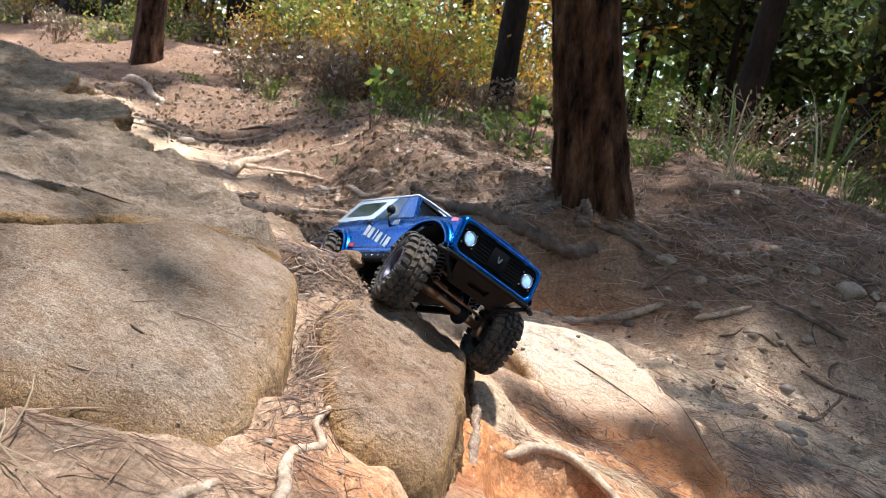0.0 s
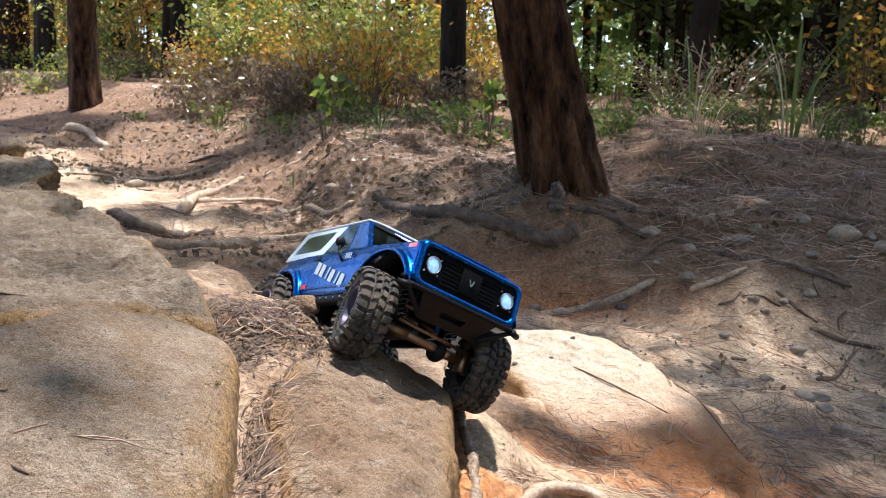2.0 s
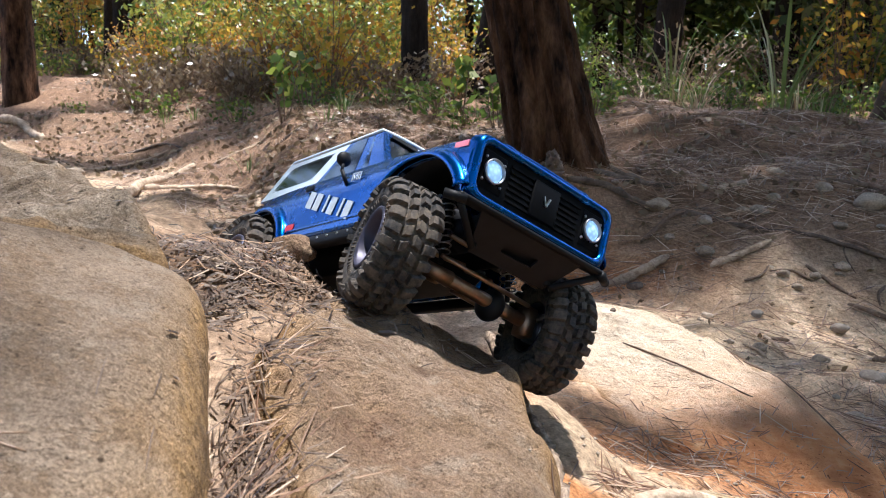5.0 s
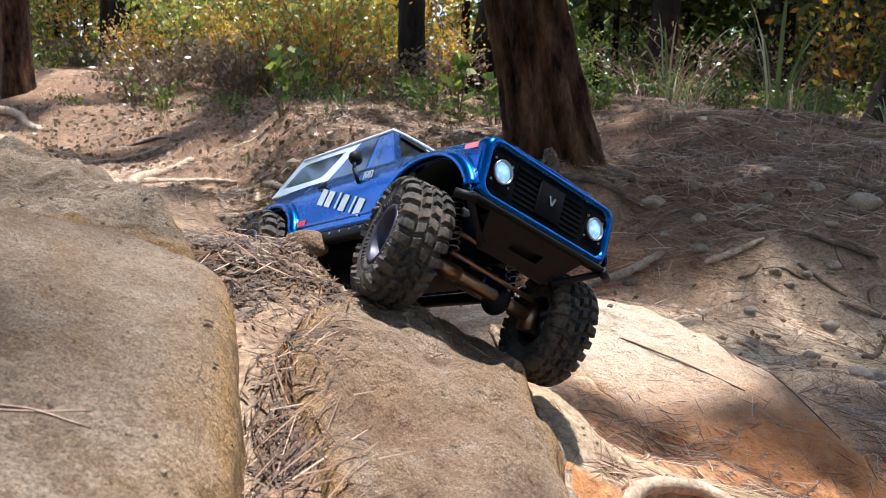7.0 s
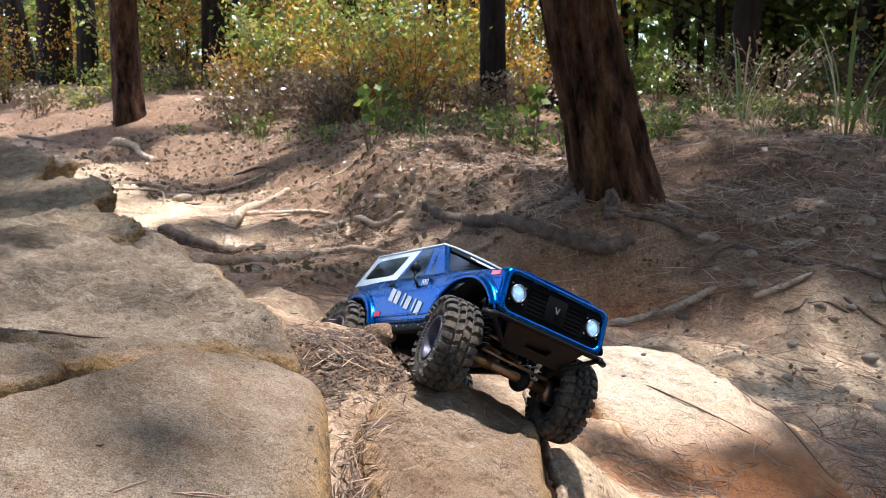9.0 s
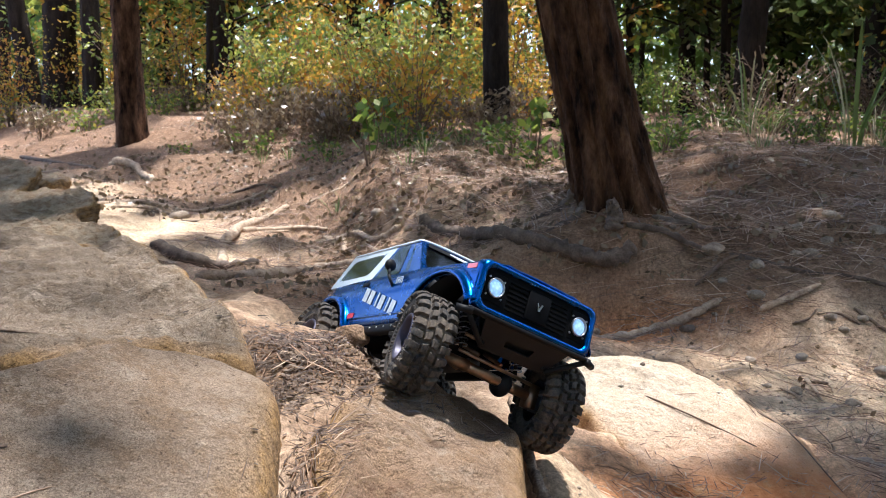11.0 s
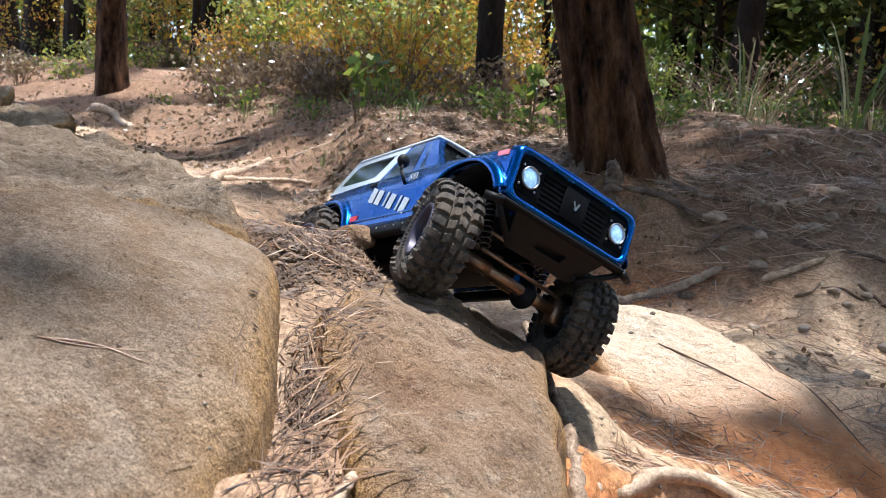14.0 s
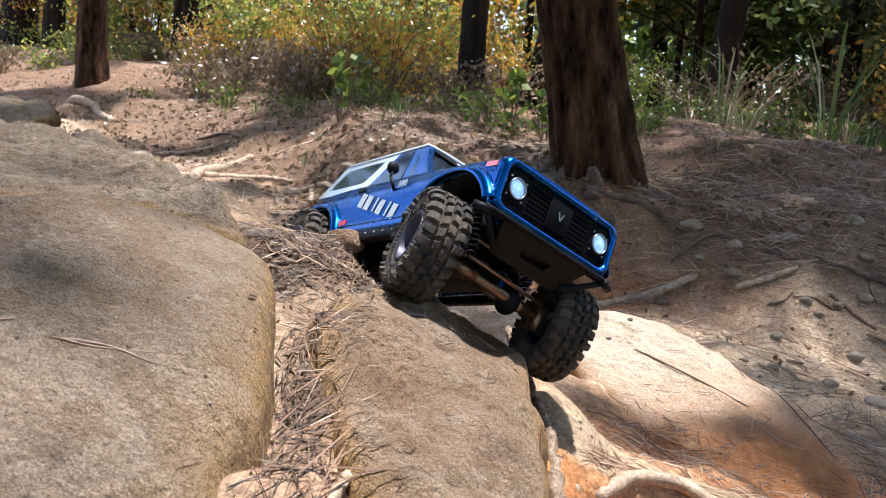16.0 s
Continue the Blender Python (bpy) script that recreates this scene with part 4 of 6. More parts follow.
# ---- needles and litter ----
def needles(name, label, places, low, high, width, seed, heading=None, spread=3.2, material=None, lift=0.0011, curl=0.13):
    """Dry pine needles as thin bent slivers that lie over whatever is below."""
    rng = np.random.default_rng(seed)
    n = len(places)
    a = rng.random(n) * 2 * math.pi if heading is None else radians(heading) + rng.normal(size=n) * spread
    length = low + (high - low) * rng.random(n)
    bend = rng.normal(size=n) * curl
    seg = 4
    x, y = [places[:, 0]], [places[:, 1]]
    for k in range(seg):
        ang = a + bend * k / seg
        x.append(x[-1] + np.cos(ang) * length / seg)
        y.append(y[-1] + np.sin(ang) * length / seg)
    x, y = np.stack(x, 1), np.stack(y, 1)
    ground_z = surface(x, y)
    lies = np.ptp(ground_z, axis=1) < 0.4 * length
    x, y, ground_z, n = x[lies], y[lies], ground_z[lies], int(lies.sum())
    # a stiff sliver bridges hollows: a straight line that clears the ground
    ends = np.linspace(0, 1, seg + 1)[None]
    line = ground_z[:, :1] * (1 - ends) + ground_z[:, -1:] * ends
    z = line + 0.25 * np.maximum((ground_z - line).max(1, keepdims=True), 0) + lift * (0.4 + 1.6 * rng.random((n, 1))) + np.abs(rng.normal(size=(n, 1))) * lift * ends
    path = np.stack([x, y, z], -1)
    d = np.gradient(path, axis=1)
    d /= np.linalg.norm(d, axis=2, keepdims=True)
    u = np.cross(d, (0, 0, 1.0))
    v = np.cross(u, d)
    w = width * (0.7 + 0.6 * rng.random((n, 1, 1))) * np.array([0.7, 1, 1, 0.8, 0.25])[None, :, None]
    ring = np.stack([path + u * w, path - u * w, path + v * w * 1.2], 2)
    co = ring.reshape(-1, 3)
    base = (np.arange(n) * (seg + 1) * 3)[:, None, None]
    k = np.arange(seg)[None, :, None] * 3
    quads = []
    for p, q in ((0, 1), (1, 2), (2, 0)):
        quads.append(np.concatenate([base + k + p, base + k + q, base + k + 3 + q, base + k + 3 + p], 2))
    quads = np.stack(quads, 2).reshape(-1, 4)
    ob = raw(name, co, quads.tolist(), material or M_NEEDLE, smooth=False)
    return tagged(ob, label, "pine needles", kind="stuff")


def spot(n, cx, cy, rx, ry, seed, turn=0.0, even=False):
    rng = np.random.default_rng(seed)
    p = rng.normal(size=(n, 2)) if not even else rng.random((n, 2)) * 2 - 1
    c, s = math.cos(radians(turn)), math.sin(radians(turn))
    p = p * (rx, ry)
    return np.stack([cx + p[:, 0] * c - p[:, 1] * s, cy + p[:, 0] * s + p[:, 1] * c], 1)


needles("pine_needles", "brown pine needles caught between two rocks", np.vstack([spot(60, -0.058, 1.06, 0.014, 0.09, 1), spot(34, -0.04, 0.95, 0.02, 0.05, 2)]), 0.03, 0.085, 0.0006, 1, 62, 0.4, M_NEEDLE, 0.003, curl=0.06)
needles("pine_needles", "dark fine needles packed in the crevice", np.vstack([spot(260, -0.06, 1.08, 0.014, 0.10, 51), spot(200, -0.04, 0.94, 0.03, 0.05, 52)]), 0.012, 0.045, 0.0005, 31, 70, 0.9, M_DUFF, 0.0015, curl=0.1)
needles("bark_crumbs", "grey-brown bark crumbs and needle bits on the dirt mound", np.vstack([spot(1900, -0.125, 1.42, 0.05, 0.06, 3), spot(400, -0.03, 1.37, 0.06, 0.03, 4), spot(300, -0.125, 1.31, 0.018, 0.04, 40), spot(160, -0.07, 1.12, 0.012, 0.08, 43), spot(200, -0.285, 1.12, 0.05, 0.004, 46, 50)]), 0.004, 0.014, 0.0009, 2, None, 3.2, M_DUFF, 0.0022, 0.2)
needles("bark_crumbs", "coarse bark flakes on the dirt mound", np.vstack([spot(420, -0.12, 1.43, 0.05, 0.06, 53), spot(60, -0.12, 1.32, 0.015, 0.03, 54)]), 0.005, 0.013, 0.0013, 32, None, 3.2, M_DUFF, 0.003, 0.1)
needles("pine_needles", "a few longer needles on the dirt mound", spot(110, -0.115, 1.42, 0.035, 0.045, 44), 0.015, 0.045, 0.0007, 22, lift=0.004)
needles("pine_needles", "needles strewn before the flat slab", np.vstack([spot(50, -0.16, 0.755, 0.09, 0.008, 5), spot(70, -0.01, 0.83, 0.04, 0.03, 6), spot(24, -0.2, 0.70, 0.12, 0.03, 7)]), 0.025, 0.08, 0.0006, 3, 8, 0.6, curl=0.05)
needles("pine_needles", "scattered needles on the boulder", np.vstack([spot(8, 0.04, 1.15, 0.05, 0.12, 8), spot(50, 0.08, 1.39, 0.04, 0.015, 9), spot(24, 0.10, 0.96, 0.02, 0.02, 41)]), 0.015, 0.05, 0.0005, 4)
needles("pine_needles", "needle litter on the orange clay", np.vstack([spot(130, 0.25, 1.405, 0.022, 0.012, 10), spot(200, 0.50, 1.55, 0.08, 0.06, 11), spot(60, 0.22, 1.2, 0.04, 0.08, 12), spot(220, 0.40, 1.68, 0.06, 0.04, 13), spot(90, 0.45, 1.42, 0.06, 0.05, 14), spot(120, 0.33, 1.62, 0.05, 0.05, 59)]), 0.015, 0.055, 0.0007, 5, curl=0.08)
needles("dry_straw", "pale dry straw below the looping root", np.vstack([spot(50, 0.46, 1.40, 0.05, 0.04, 15), spot(50, 0.52, 1.50, 0.05, 0.04, 16), spot(60, 0.42, 1.47, 0.04, 0.03, 45)]), 0.025, 0.06, 0.0008, 6, -20, 0.7, M_STRAW, 0.003)
needles("pine_needles", "needles drifted in the trail beside the sand rock", np.vstack([spot(800, 0.98, 2.05, 0.13, 0.17, 17), spot(200, 1.2, 2.5, 0.35, 0.35, 18), spot(450, 0.85, 1.75, 0.08, 0.2, 19), spot(24, 0.60, 1.95, 0.09, 0.2, 42)]), 0.03, 0.09, 0.0009, 7, curl=0.08)
needles("needle_bits", "broken needle bits over the trail's packed dirt", np.vstack([spot(2600, 1.2, 2.75, 0.65, 0.75, 47, even=True), spot(500, 0.45, 1.62, 0.14, 0.12, 48)]), 0.008, 0.035, 0.0008, 23, material=M_LITTER, curl=0.1)
needles("pine_needles", "needle litter over the shaded bank", np.vstack([spot(5200, 0.9, 3.55, 1.3, 0.40, 20, even=True), spot(4200, 1.3, 4.3, 1.7, 0.6, 21, even=True), spot(3200, -0.3, 4.5, 1.0, 0.8, 22, even=True), spot(900, 1.5, 3.1, 0.5, 0.3, 23), spot(3500, 2.6, 5.2, 1.6, 0.9, 55, even=True)]), 0.06, 0.16, 0.0013, 8, material=M_LITTER, lift=0.006)
needles("pine_needles", "thin needle cover over the worn trail", np.vstack([spot(420, -0.6, 3.4, 0.5, 0.5, 24, even=True), spot(350, 1.15, 2.8, 0.5, 0.45, 25, even=True), spot(1400, -1.2, 5.2, 1.2, 1.3, 26, even=True), spot(3800, -1.4, 6.6, 1.7, 1.2, 58, even=True), spot(2600, -3.4, 8.4, 2.2, 1.8, 28, even=True)]), 0.05, 0.12, 0.0011, 9, material=M_LITTER)
needles("dry_grass", "bunch of bleached grass beside the slab", spot(46, -0.275, 0.70, 0.012, 0.03, 27), 0.08, 0.15, 0.0009, 10, -70, 0.25, M_STRAW, 0.006, 0.4)
rng_l = np.random.default_rng(5)
leaf_p = np.vstack([spot(2600, 0.9, 4.2, 1.8, 0.9, 30, even=True), spot(160, 1.2, 2.9, 0.6, 0.5, 31, even=True), spot(1500, 0.0, 4.8, 0.6, 1.0, 32, even=True), spot(1800, 2.2, 6.0, 2.4, 1.2, 37, even=True), spot(900, -3.4, 8.4, 2.0, 1.8, 39, even=True), spot(2600, -1.4, 6.4, 1.6, 1.3, 57, even=True)])
leaf_c = np.column_stack([leaf_p, surface(leaf_p[:, 0], leaf_p[:, 1]) + 0.008])
co, faces = cards(leaf_c, np.where(leaf_c[:, 1] < 3.4, 0.009, 0.018), rng_l, 0.6)
tagged(raw("fallen_leaves", co, faces, M_DRYLEAF, smooth=False), "dry brown leaves scattered over the bank", "leaves", kind="stuff")
grit_p = np.vstack([spot(1300, 1.15, 2.75, 0.6, 0.7, 33, even=True), spot(500, 0.42, 1.48, 0.2, 0.15, 34), spot(420, 0.0, 0.82, 0.08, 0.05, 35), spot(400, -0.2, 0.70, 0.14, 0.04, 56), spot(300, 0.3, 3.0, 0.5, 0.3, 36, even=True), spot(900, -1.6, 5.4, 1.2, 1.6, 38, even=True)])
gv, gf = [], []
for k, (x, y) in enumerate(grit_p):
    s = (0.0012 + 0.005 * rng_l.random() ** 3) * min(1.0, y / 2.2)
    z = float(surface(x, y)) + s * 0.3
    o = len(gv)
    ax = rng_l.random(3) * 0.5 + 0.75
    gv += [(x + s * ax[0], y, z), (x - s * ax[0], y, z), (x, y + s * ax[1], z), (x, y - s * ax[1], z), (x, y, z + s * 0.7 * ax[2]), (x, y, z - s * 0.7)]
    gf += [(o + a, o + b, o + c) for a, b, c in ((0, 2, 4), (2, 1, 4), (1, 3, 4), (3, 0, 4), (2, 0, 5), (1, 2, 5), (3, 1, 5), (0, 3, 5))]
tagged(raw("gravel", gv, gf, M_STONE), "fine grit and crumbs of stone on the trail", "gravel", kind="stuff")

# single bits lying on the flat slab
for k, (p, r) in enumerate(((((-0.190, 0.923), (-0.160, 0.934), (-0.130, 0.934)), 0.0007), (((-0.190, 0.924), (-0.165, 0.930), (-0.133, 0.945)), 0.0006), (((-0.232, 0.905), (-0.222, 0.918), (-0.212, 0.928)), 0.0008),
                           (((-0.245, 0.80), (-0.228, 0.803), (-0.212, 0.807)), 0.0007), (((-0.222, 0.765), (-0.208, 0.768), (-0.194, 0.772)), 0.0008), (((-0.228, 0.785), (-0.224, 0.80), (-0.222, 0.815)), 0.0007),
                           (((-0.36, 1.19), (-0.31, 1.225), (-0.27, 1.262)), 0.0028), (((-0.28, 1.30), (-0.275, 1.31), (-0.265, 1.315)), 0.002), (((-0.40, 1.13), (-0.36, 1.14), (-0.33, 1.16)), 0.0015))):
    root(p, r, r * 0.7, "brown pine needle lying on the slab" if r < 0.0014 else "thin dry twig lying on the slab", M_NEEDLE if r < 0.0014 else M_TWIG, 0.9, "twig", 0.1, 80 + k, 10)
root([(-0.219, 0.876), (-0.210, 0.874), (-0.203, 0.872)], 0.0022, 0.0014, "small dark wood chip lying on the slab", M_TWIG, 0.5, "wood_chip", 0.3, 300, 8)
stone(-0.262, 0.955, 0.004, 301, M_TWIG, "dark crumb lying on the slab", 0.35)

# ---- undergrowth ----
def blade(points, width):
    """A flat tapering blade through the points."""
    p = np.array(points, float)
    d = np.gradient(p, axis=0)
    side = np.cross(d, (0, 0, 1.0))
    side /= np.linalg.norm(side, axis=1)[:, None] + 1e-9
    w = width * np.array([0.6, 1.0, 0.9, 0.6, 0.08])[:, None]
    fold = np.array([0, 0, width * 0.25])
    co = np.stack([p - side * w + fold, p, p + side * w + fold], 1).reshape(-1, 3)
    f = []
    for k in range(len(p) - 1):
        f += [(3 * k, 3 * k + 1, 3 * k + 4, 3 * k + 3), (3 * k + 1, 3 * k + 2, 3 * k + 5, 3 * k + 4)]
    return co, f


def gather(pieces):
    co, faces, n = [], [], 0
    for c, f in pieces:
        co.append(np.asarray(c))
        faces += [tuple(int(i) + n for i in q) for q in f]
        n += len(c)
    return np.vstack(co), faces


def shrub(name, label, high, wide, stems, leaves, size, leaf_material, seed, ratio=0.5, category="shrub", group="undergrowth shrubs"):
    """A loose shrub: thin forked stems and single leaves along them."""
    rng = np.random.default_rng(seed)
    ob = thing(name, label, category, group)
    pieces, spots = [], []
    for k in range(stems):
        a, r = rng.random() * 2 * math.pi, wide * math.sqrt(rng.random())
        tip = np.array([r * math.cos(a), r * math.sin(a), high * (0.55 + 0.45 * rng.random())])
        mid = tip * (0.35, 0.35, 0.55) + rng.normal(size=3) * 0.03
        path = smooth_path([(0.03 * math.cos(a), 0.03 * math.sin(a), -0.04), mid, tip], 7)
        pieces.append(tube(path, np.linspace(0.006, 0.002, 7) * (0.6 + high * 0.5), 4))
        for _ in range(leaves // stems):
            f = 0.25 + 0.75 * rng.random()
            q = path[min(6, int(f * 6.99))]
            spots.append(q + rng.normal(size=3) * (wide * 0.22, wide * 0.22, high * 0.09))
    co, faces = gather(pieces)
    raw("branching_stem", co, faces, M_TWIG, ob)
    spots = np.array(spots)
    spots[:, 2] = np.maximum(spots[:, 2], 0.01)
    co, faces = cards(spots, np.full(len(spots), size), rng, ratio)
    raw("foliage", co, faces, leaf_material, ob, smooth=False)
    return ob


def grass_tuft(label, high, count, seed, material, width=0.006, droop=0.6):
    rng = np.random.default_rng(seed)
    pieces = []
    for k in range(count):
        a = rng.random() * 2 * math.pi
        h, r = high * (0.5 + 0.5 * rng.random()), high * droop * rng.random()
        base = np.array([0.03 * math.cos(a), 0.03 * math.sin(a), -0.02])
        pts = [base + np.array([math.cos(a) * r * f**1.8, math.sin(a) * r * f**1.8, h * (f - 0.35 * droop * f**3)]) for f in (0, 0.3, 0.6, 0.85, 1)]
        pieces.append(blade(pts, width * (0.6 + 0.8 * rng.random())))
    co, faces = gather(pieces)
    ob = raw("grass_tuft", co, faces, material, smooth=False)
    return tagged(ob, label, "grass", "grass tufts")


def plant_out(ob, spots, seed, lo=0.75, hi=1.3):
    """Sets the first plant at the first place and copies at the others."""
    rng = np.random.default_rng(seed)
    for k, (x, y) in enumerate(spots):
        s = lo + (hi - lo) * rng.random()
        m = Matrix.Translation((x, y, float(height(x, y)) - 0.01)) @ Matrix.Rotation(rng.random() * 6.28, 4, "Z") @ Matrix.Scale(s, 4)
        if k == 0:
            ob.matrix_world = m
        else:
            copy_thing(ob, Matrix.Translation(m.translation) @ m.to_quaternion().to_matrix().to_4x4()).scale = (s, s, s)


def strew(n, x0, x1, y0, y1, seed, keep=None):
    rng = np.random.default_rng(seed)
    out = []
    while len(out) < n:
        x, y = x0 + (x1 - x0) * rng.random(), y0 + (y1 - y0) * rng.random()
        if y > bank_foot(x) + 0.9 and (keep is None or keep(x, y)):
            out.append((x, y))
    return out


left_wood = lambda x, y: x < 0.07 * y and (x > -0.28 * y or y > 10.5)
right_wood = lambda x, y: x > 0.10 * y + 0.3
# sunlit autumn side
plant_out(shrub("shrub", "yellow and orange autumn shrub with thin stems", 0.75, 0.45, 14, 520, 0.025, M_AUTUMN, 1), strew(20, -3.2, 1.8, 7.2, 13, 1, left_wood), 1)
plant_out(shrub("shrub", "loose yellow-green shrub in the sun", 1.0, 0.5, 14, 640, 0.029, M_LIME, 2), strew(26, -5, 2.2, 8.5, 15, 2, left_wood), 2)
plant_out(shrub("shrub", "taller orange-leaved shrub among the pines", 1.5, 0.7, 16, 800, 0.034, M_AUTUMN, 3), strew(14, -7, 3.0, 10, 18, 3, left_wood), 3)
plant_out(shrub("shrub", "low dry brown brush at the wood's edge", 0.35, 0.35, 16, 320, 0.022, M_DRYLEAF, 4), strew(30, -4.2, 2.2, 7.0, 10, 4, left_wood), 4)
plant_out(shrub("shrub", "low weeds on the bank", 0.18, 0.2, 9, 110, 0.018, M_GREEN, 5), strew(18, -2.6, 1.6, 5.2, 7.5, 5), 5)
beyond = np.random.default_rng(66)
edge_spots = [(-7.5 + 4.6 * beyond.random(), 9.9 + 4.0 * beyond.random()) for k in range(40)]
plant_out(shrub("shrub", "low brown brush beyond the upper trail", 0.30, 0.35, 16, 300, 0.020, M_DRYLEAF, 41), edge_spots[:22], 41)
plant_out(shrub("shrub", "low green weeds beyond the upper trail", 0.28, 0.3, 12, 260, 0.022, M_LIME, 42), edge_spots[22:], 42)
# shaded side
plant_out(shrub("shrub", "dark green shrub in the shaded wood", 0.9, 0.5, 12, 460, 0.026, M_GREEN, 6), strew(14, 1.6, 7.0, 8.5, 12, 6, right_wood), 6)
plant_out(shrub("shrub", "dry tangled brush in the shaded wood", 0.6, 0.6, 20, 260, 0.022, M_DRYLEAF, 7), strew(9, 0.8, 6.5, 7.2, 10, 7, right_wood), 7)
plant_out(shrub("shrub", "low green weeds beside the pine litter", 0.25, 0.25, 10, 150, 0.020, M_GREEN, 8), strew(22, 1.1, 5.2, 4.8, 8.5, 8, right_wood), 8)
plant_out(shrub("shrub", "sparse shrub with a few yellow leaves", 1.2, 0.5, 10, 260, 0.034, M_AUTUMN, 9), strew(4, 1.6, 5.5, 6.4, 9, 9, right_wood), 9)
plant_out(grass_tuft("arching yellow-green grass tuft", 0.75, 12, 1, M_GRASS, 0.007), [(2.1, 5.3), (2.9, 4.9), (3.3, 5.6), (1.85, 6.4)], 10)
plant_out(grass_tuft("pale dry grass tuft with drooping blades", 0.5, 12, 2, M_STRAW, 0.004, 0.9), strew(11, 1.3, 4.4, 4.6, 7.0, 11, right_wood), 11)
plant_out(grass_tuft("short green grass tuft on the bank", 0.2, 14, 3, M_GRASS, 0.003), strew(26, -3.0, 3.6, 4.4, 7, 12), 12)
plant_out(shrub("seedling", "bright green leafy seedling on the bank", 0.30, 0.10, 4, 34, 0.035, M_GREEN, 13, 0.6, "plant", "green seedlings"), [(-0.52, 5.3), (0.36, 5.4), (0.55, 5.0), (-0.45, 5.6)], 13, 0.9, 1.2)


def young_tree(label, high, seed, material, leaves, size, wide):
    rng = np.random.default_rng(seed)
    ob = thing("broadleaf_tree", label, "tree", "young broadleaf trees")
    path = smooth_path([(0, 0, -0.1), (0.05, 0.05, high * 0.5), (0.2, -0.1, high)], 12)
    co, faces = tube(path, np.linspace(0.06, 0.012, 12), 8, 0.06, seed)
    raw("trunk", co, faces, M_BARK_DARK, ob)
    spots = []
    for k in range(16):
        h = high * (0.22 + 0.75 * k / 16)
        a = k * 2.4 + rng.random()
        reach = wide * (1.1 - 0.6 * k / 16)
        base = np.array([0.1, 0, h])
        tip = base + (math.cos(a) * reach, math.sin(a) * reach, 0.35 * reach)
        p = smooth_path([base, (base + tip) / 2 + (0, 0, 0.1), tip], 6)
        co, faces = tube(p, np.linspace(0.02, 0.004, 6), 5)
        raw("limb", co, faces, M_BARK_DARK, ob)
        for _ in range(leaves // 16):
            spots.append(p[1 + int(rng.random() * 4.99)] + rng.normal(size=3) * 0.22)
    co, faces = cards(np.array(spots), np.full(len(spots), size), rng, 0.55)
    raw("crown", co, faces, material, ob, smooth=False)
    return ob


plant_out(young_tree("young tree with yellow and orange leaves", 4.2, 1, M_AUTUMN, 1500, 0.055, 1.2), strew(13, -9, 4, 13, 22, 20), 20)
plant_out(young_tree("young tree with light green leaves", 5.0, 2, M_GREEN, 1700, 0.06, 1.4), strew(16, -11, 6, 12, 24, 21), 21)
plant_out(young_tree("dense dark young tree in the shade", 4.5, 3, M_CROWN, 2600, 0.07, 1.5), strew(24, 2.0, 10, 8.5, 17, 22, lambda x, y: x > 0.18 * y + 0.6), 22)
far_spots = strew(900, -30, 30, 24, 45, 23)
fr = np.random.default_rng(9)
far_spots += [(4 + 18 * fr.random(), 15 + 10 * fr.random()) for k in range(800)]
far_spots += [(-16 + 14 * fr.random(), 18 + 6 * fr.random()) for k in range(260)]
for k in range(700):
    ang, rad = math.pi + math.pi * fr.random(), 9 + 10 * fr.random()
    far_spots.append((rad * math.cos(ang) * 1.2, rad * math.sin(ang) + 4))
far_c = np.array([(x + dx, y + dy, float(height(x, y)) + h) for x, y in far_spots for dx, dy, h in zip(fr.normal(size=22) * 0.8, fr.normal(size=22) * 0.8, fr.random(22) * 6.5)])
co, faces = cards(far_c, np.full(len(far_c), 0.20), fr, 0.6)
tagged(raw("far_woods", co, faces, M_GREEN, smooth=False), "distant green woodland round the clearing", "woods", kind="stuff")

# a few thin blades at the slab's far edge
blades = grass_tuft("few thin green grass blades at the slab's far edge", 0.10, 4, 31, M_GRASS, 0.0012, 0.45)
blades.matrix_world = pose(-0.46, 1.86, float(surface(-0.46, 1.86)) + 0.005)

# ---- the toy truck ----
M_BLUE = plain("blue_metallic_paint", (0.0003, 0.075, 0.31), 0.26, 0.88, 0.3, 0.12, 40.0, 0.3)
M_WHITE = plain("white_paint", (0.58, 0.64, 0.70), 0.3, 0.0, 0.5, 0.04, 30.0, 0.8)
M_BLACK = plain("black_plastic", (0.008, 0.008, 0.009), 0.55, 0.0, 0.15, 0.3, 90.0)
M_GRILLE = plain("satin_black_grille", (0.003, 0.003, 0.0035), 0.6, 0.0, 0.06, 0.2, 90.0)
M_BRONZE = plain("bronze_metal", (0.30, 0.19, 0.12), 0.42, 0.9, 0.5, 0.25, 80.0)
M_STEEL = plain("bare_steel", (0.34, 0.34, 0.35), 0.3, 1.0, 0.5, 0.15, 90.0)
M_RIM = plain("dusty_purple_grey_metal", (0.055, 0.05, 0.075), 0.5, 0.5, 0.5, 0.25, 70.0)
M_DECAL = plain("white_decal", (0.46, 0.50, 0.54), 0.4, 0.0, 0.5, 0.05)
M_RED = plain("red_decal", (0.55, 0.02, 0.02), 0.4, 0.0, 0.5, 0.1)
M_PINK = plain("pink_marker_decal", (0.75, 0.16, 0.18), 0.35, 0.0, 0.5, 0.1, coat=0.5)
M_INSIDE = plain("dark_interior", (0.03, 0.03, 0.035), 0.7, 0.0, 0.3, 0.3)


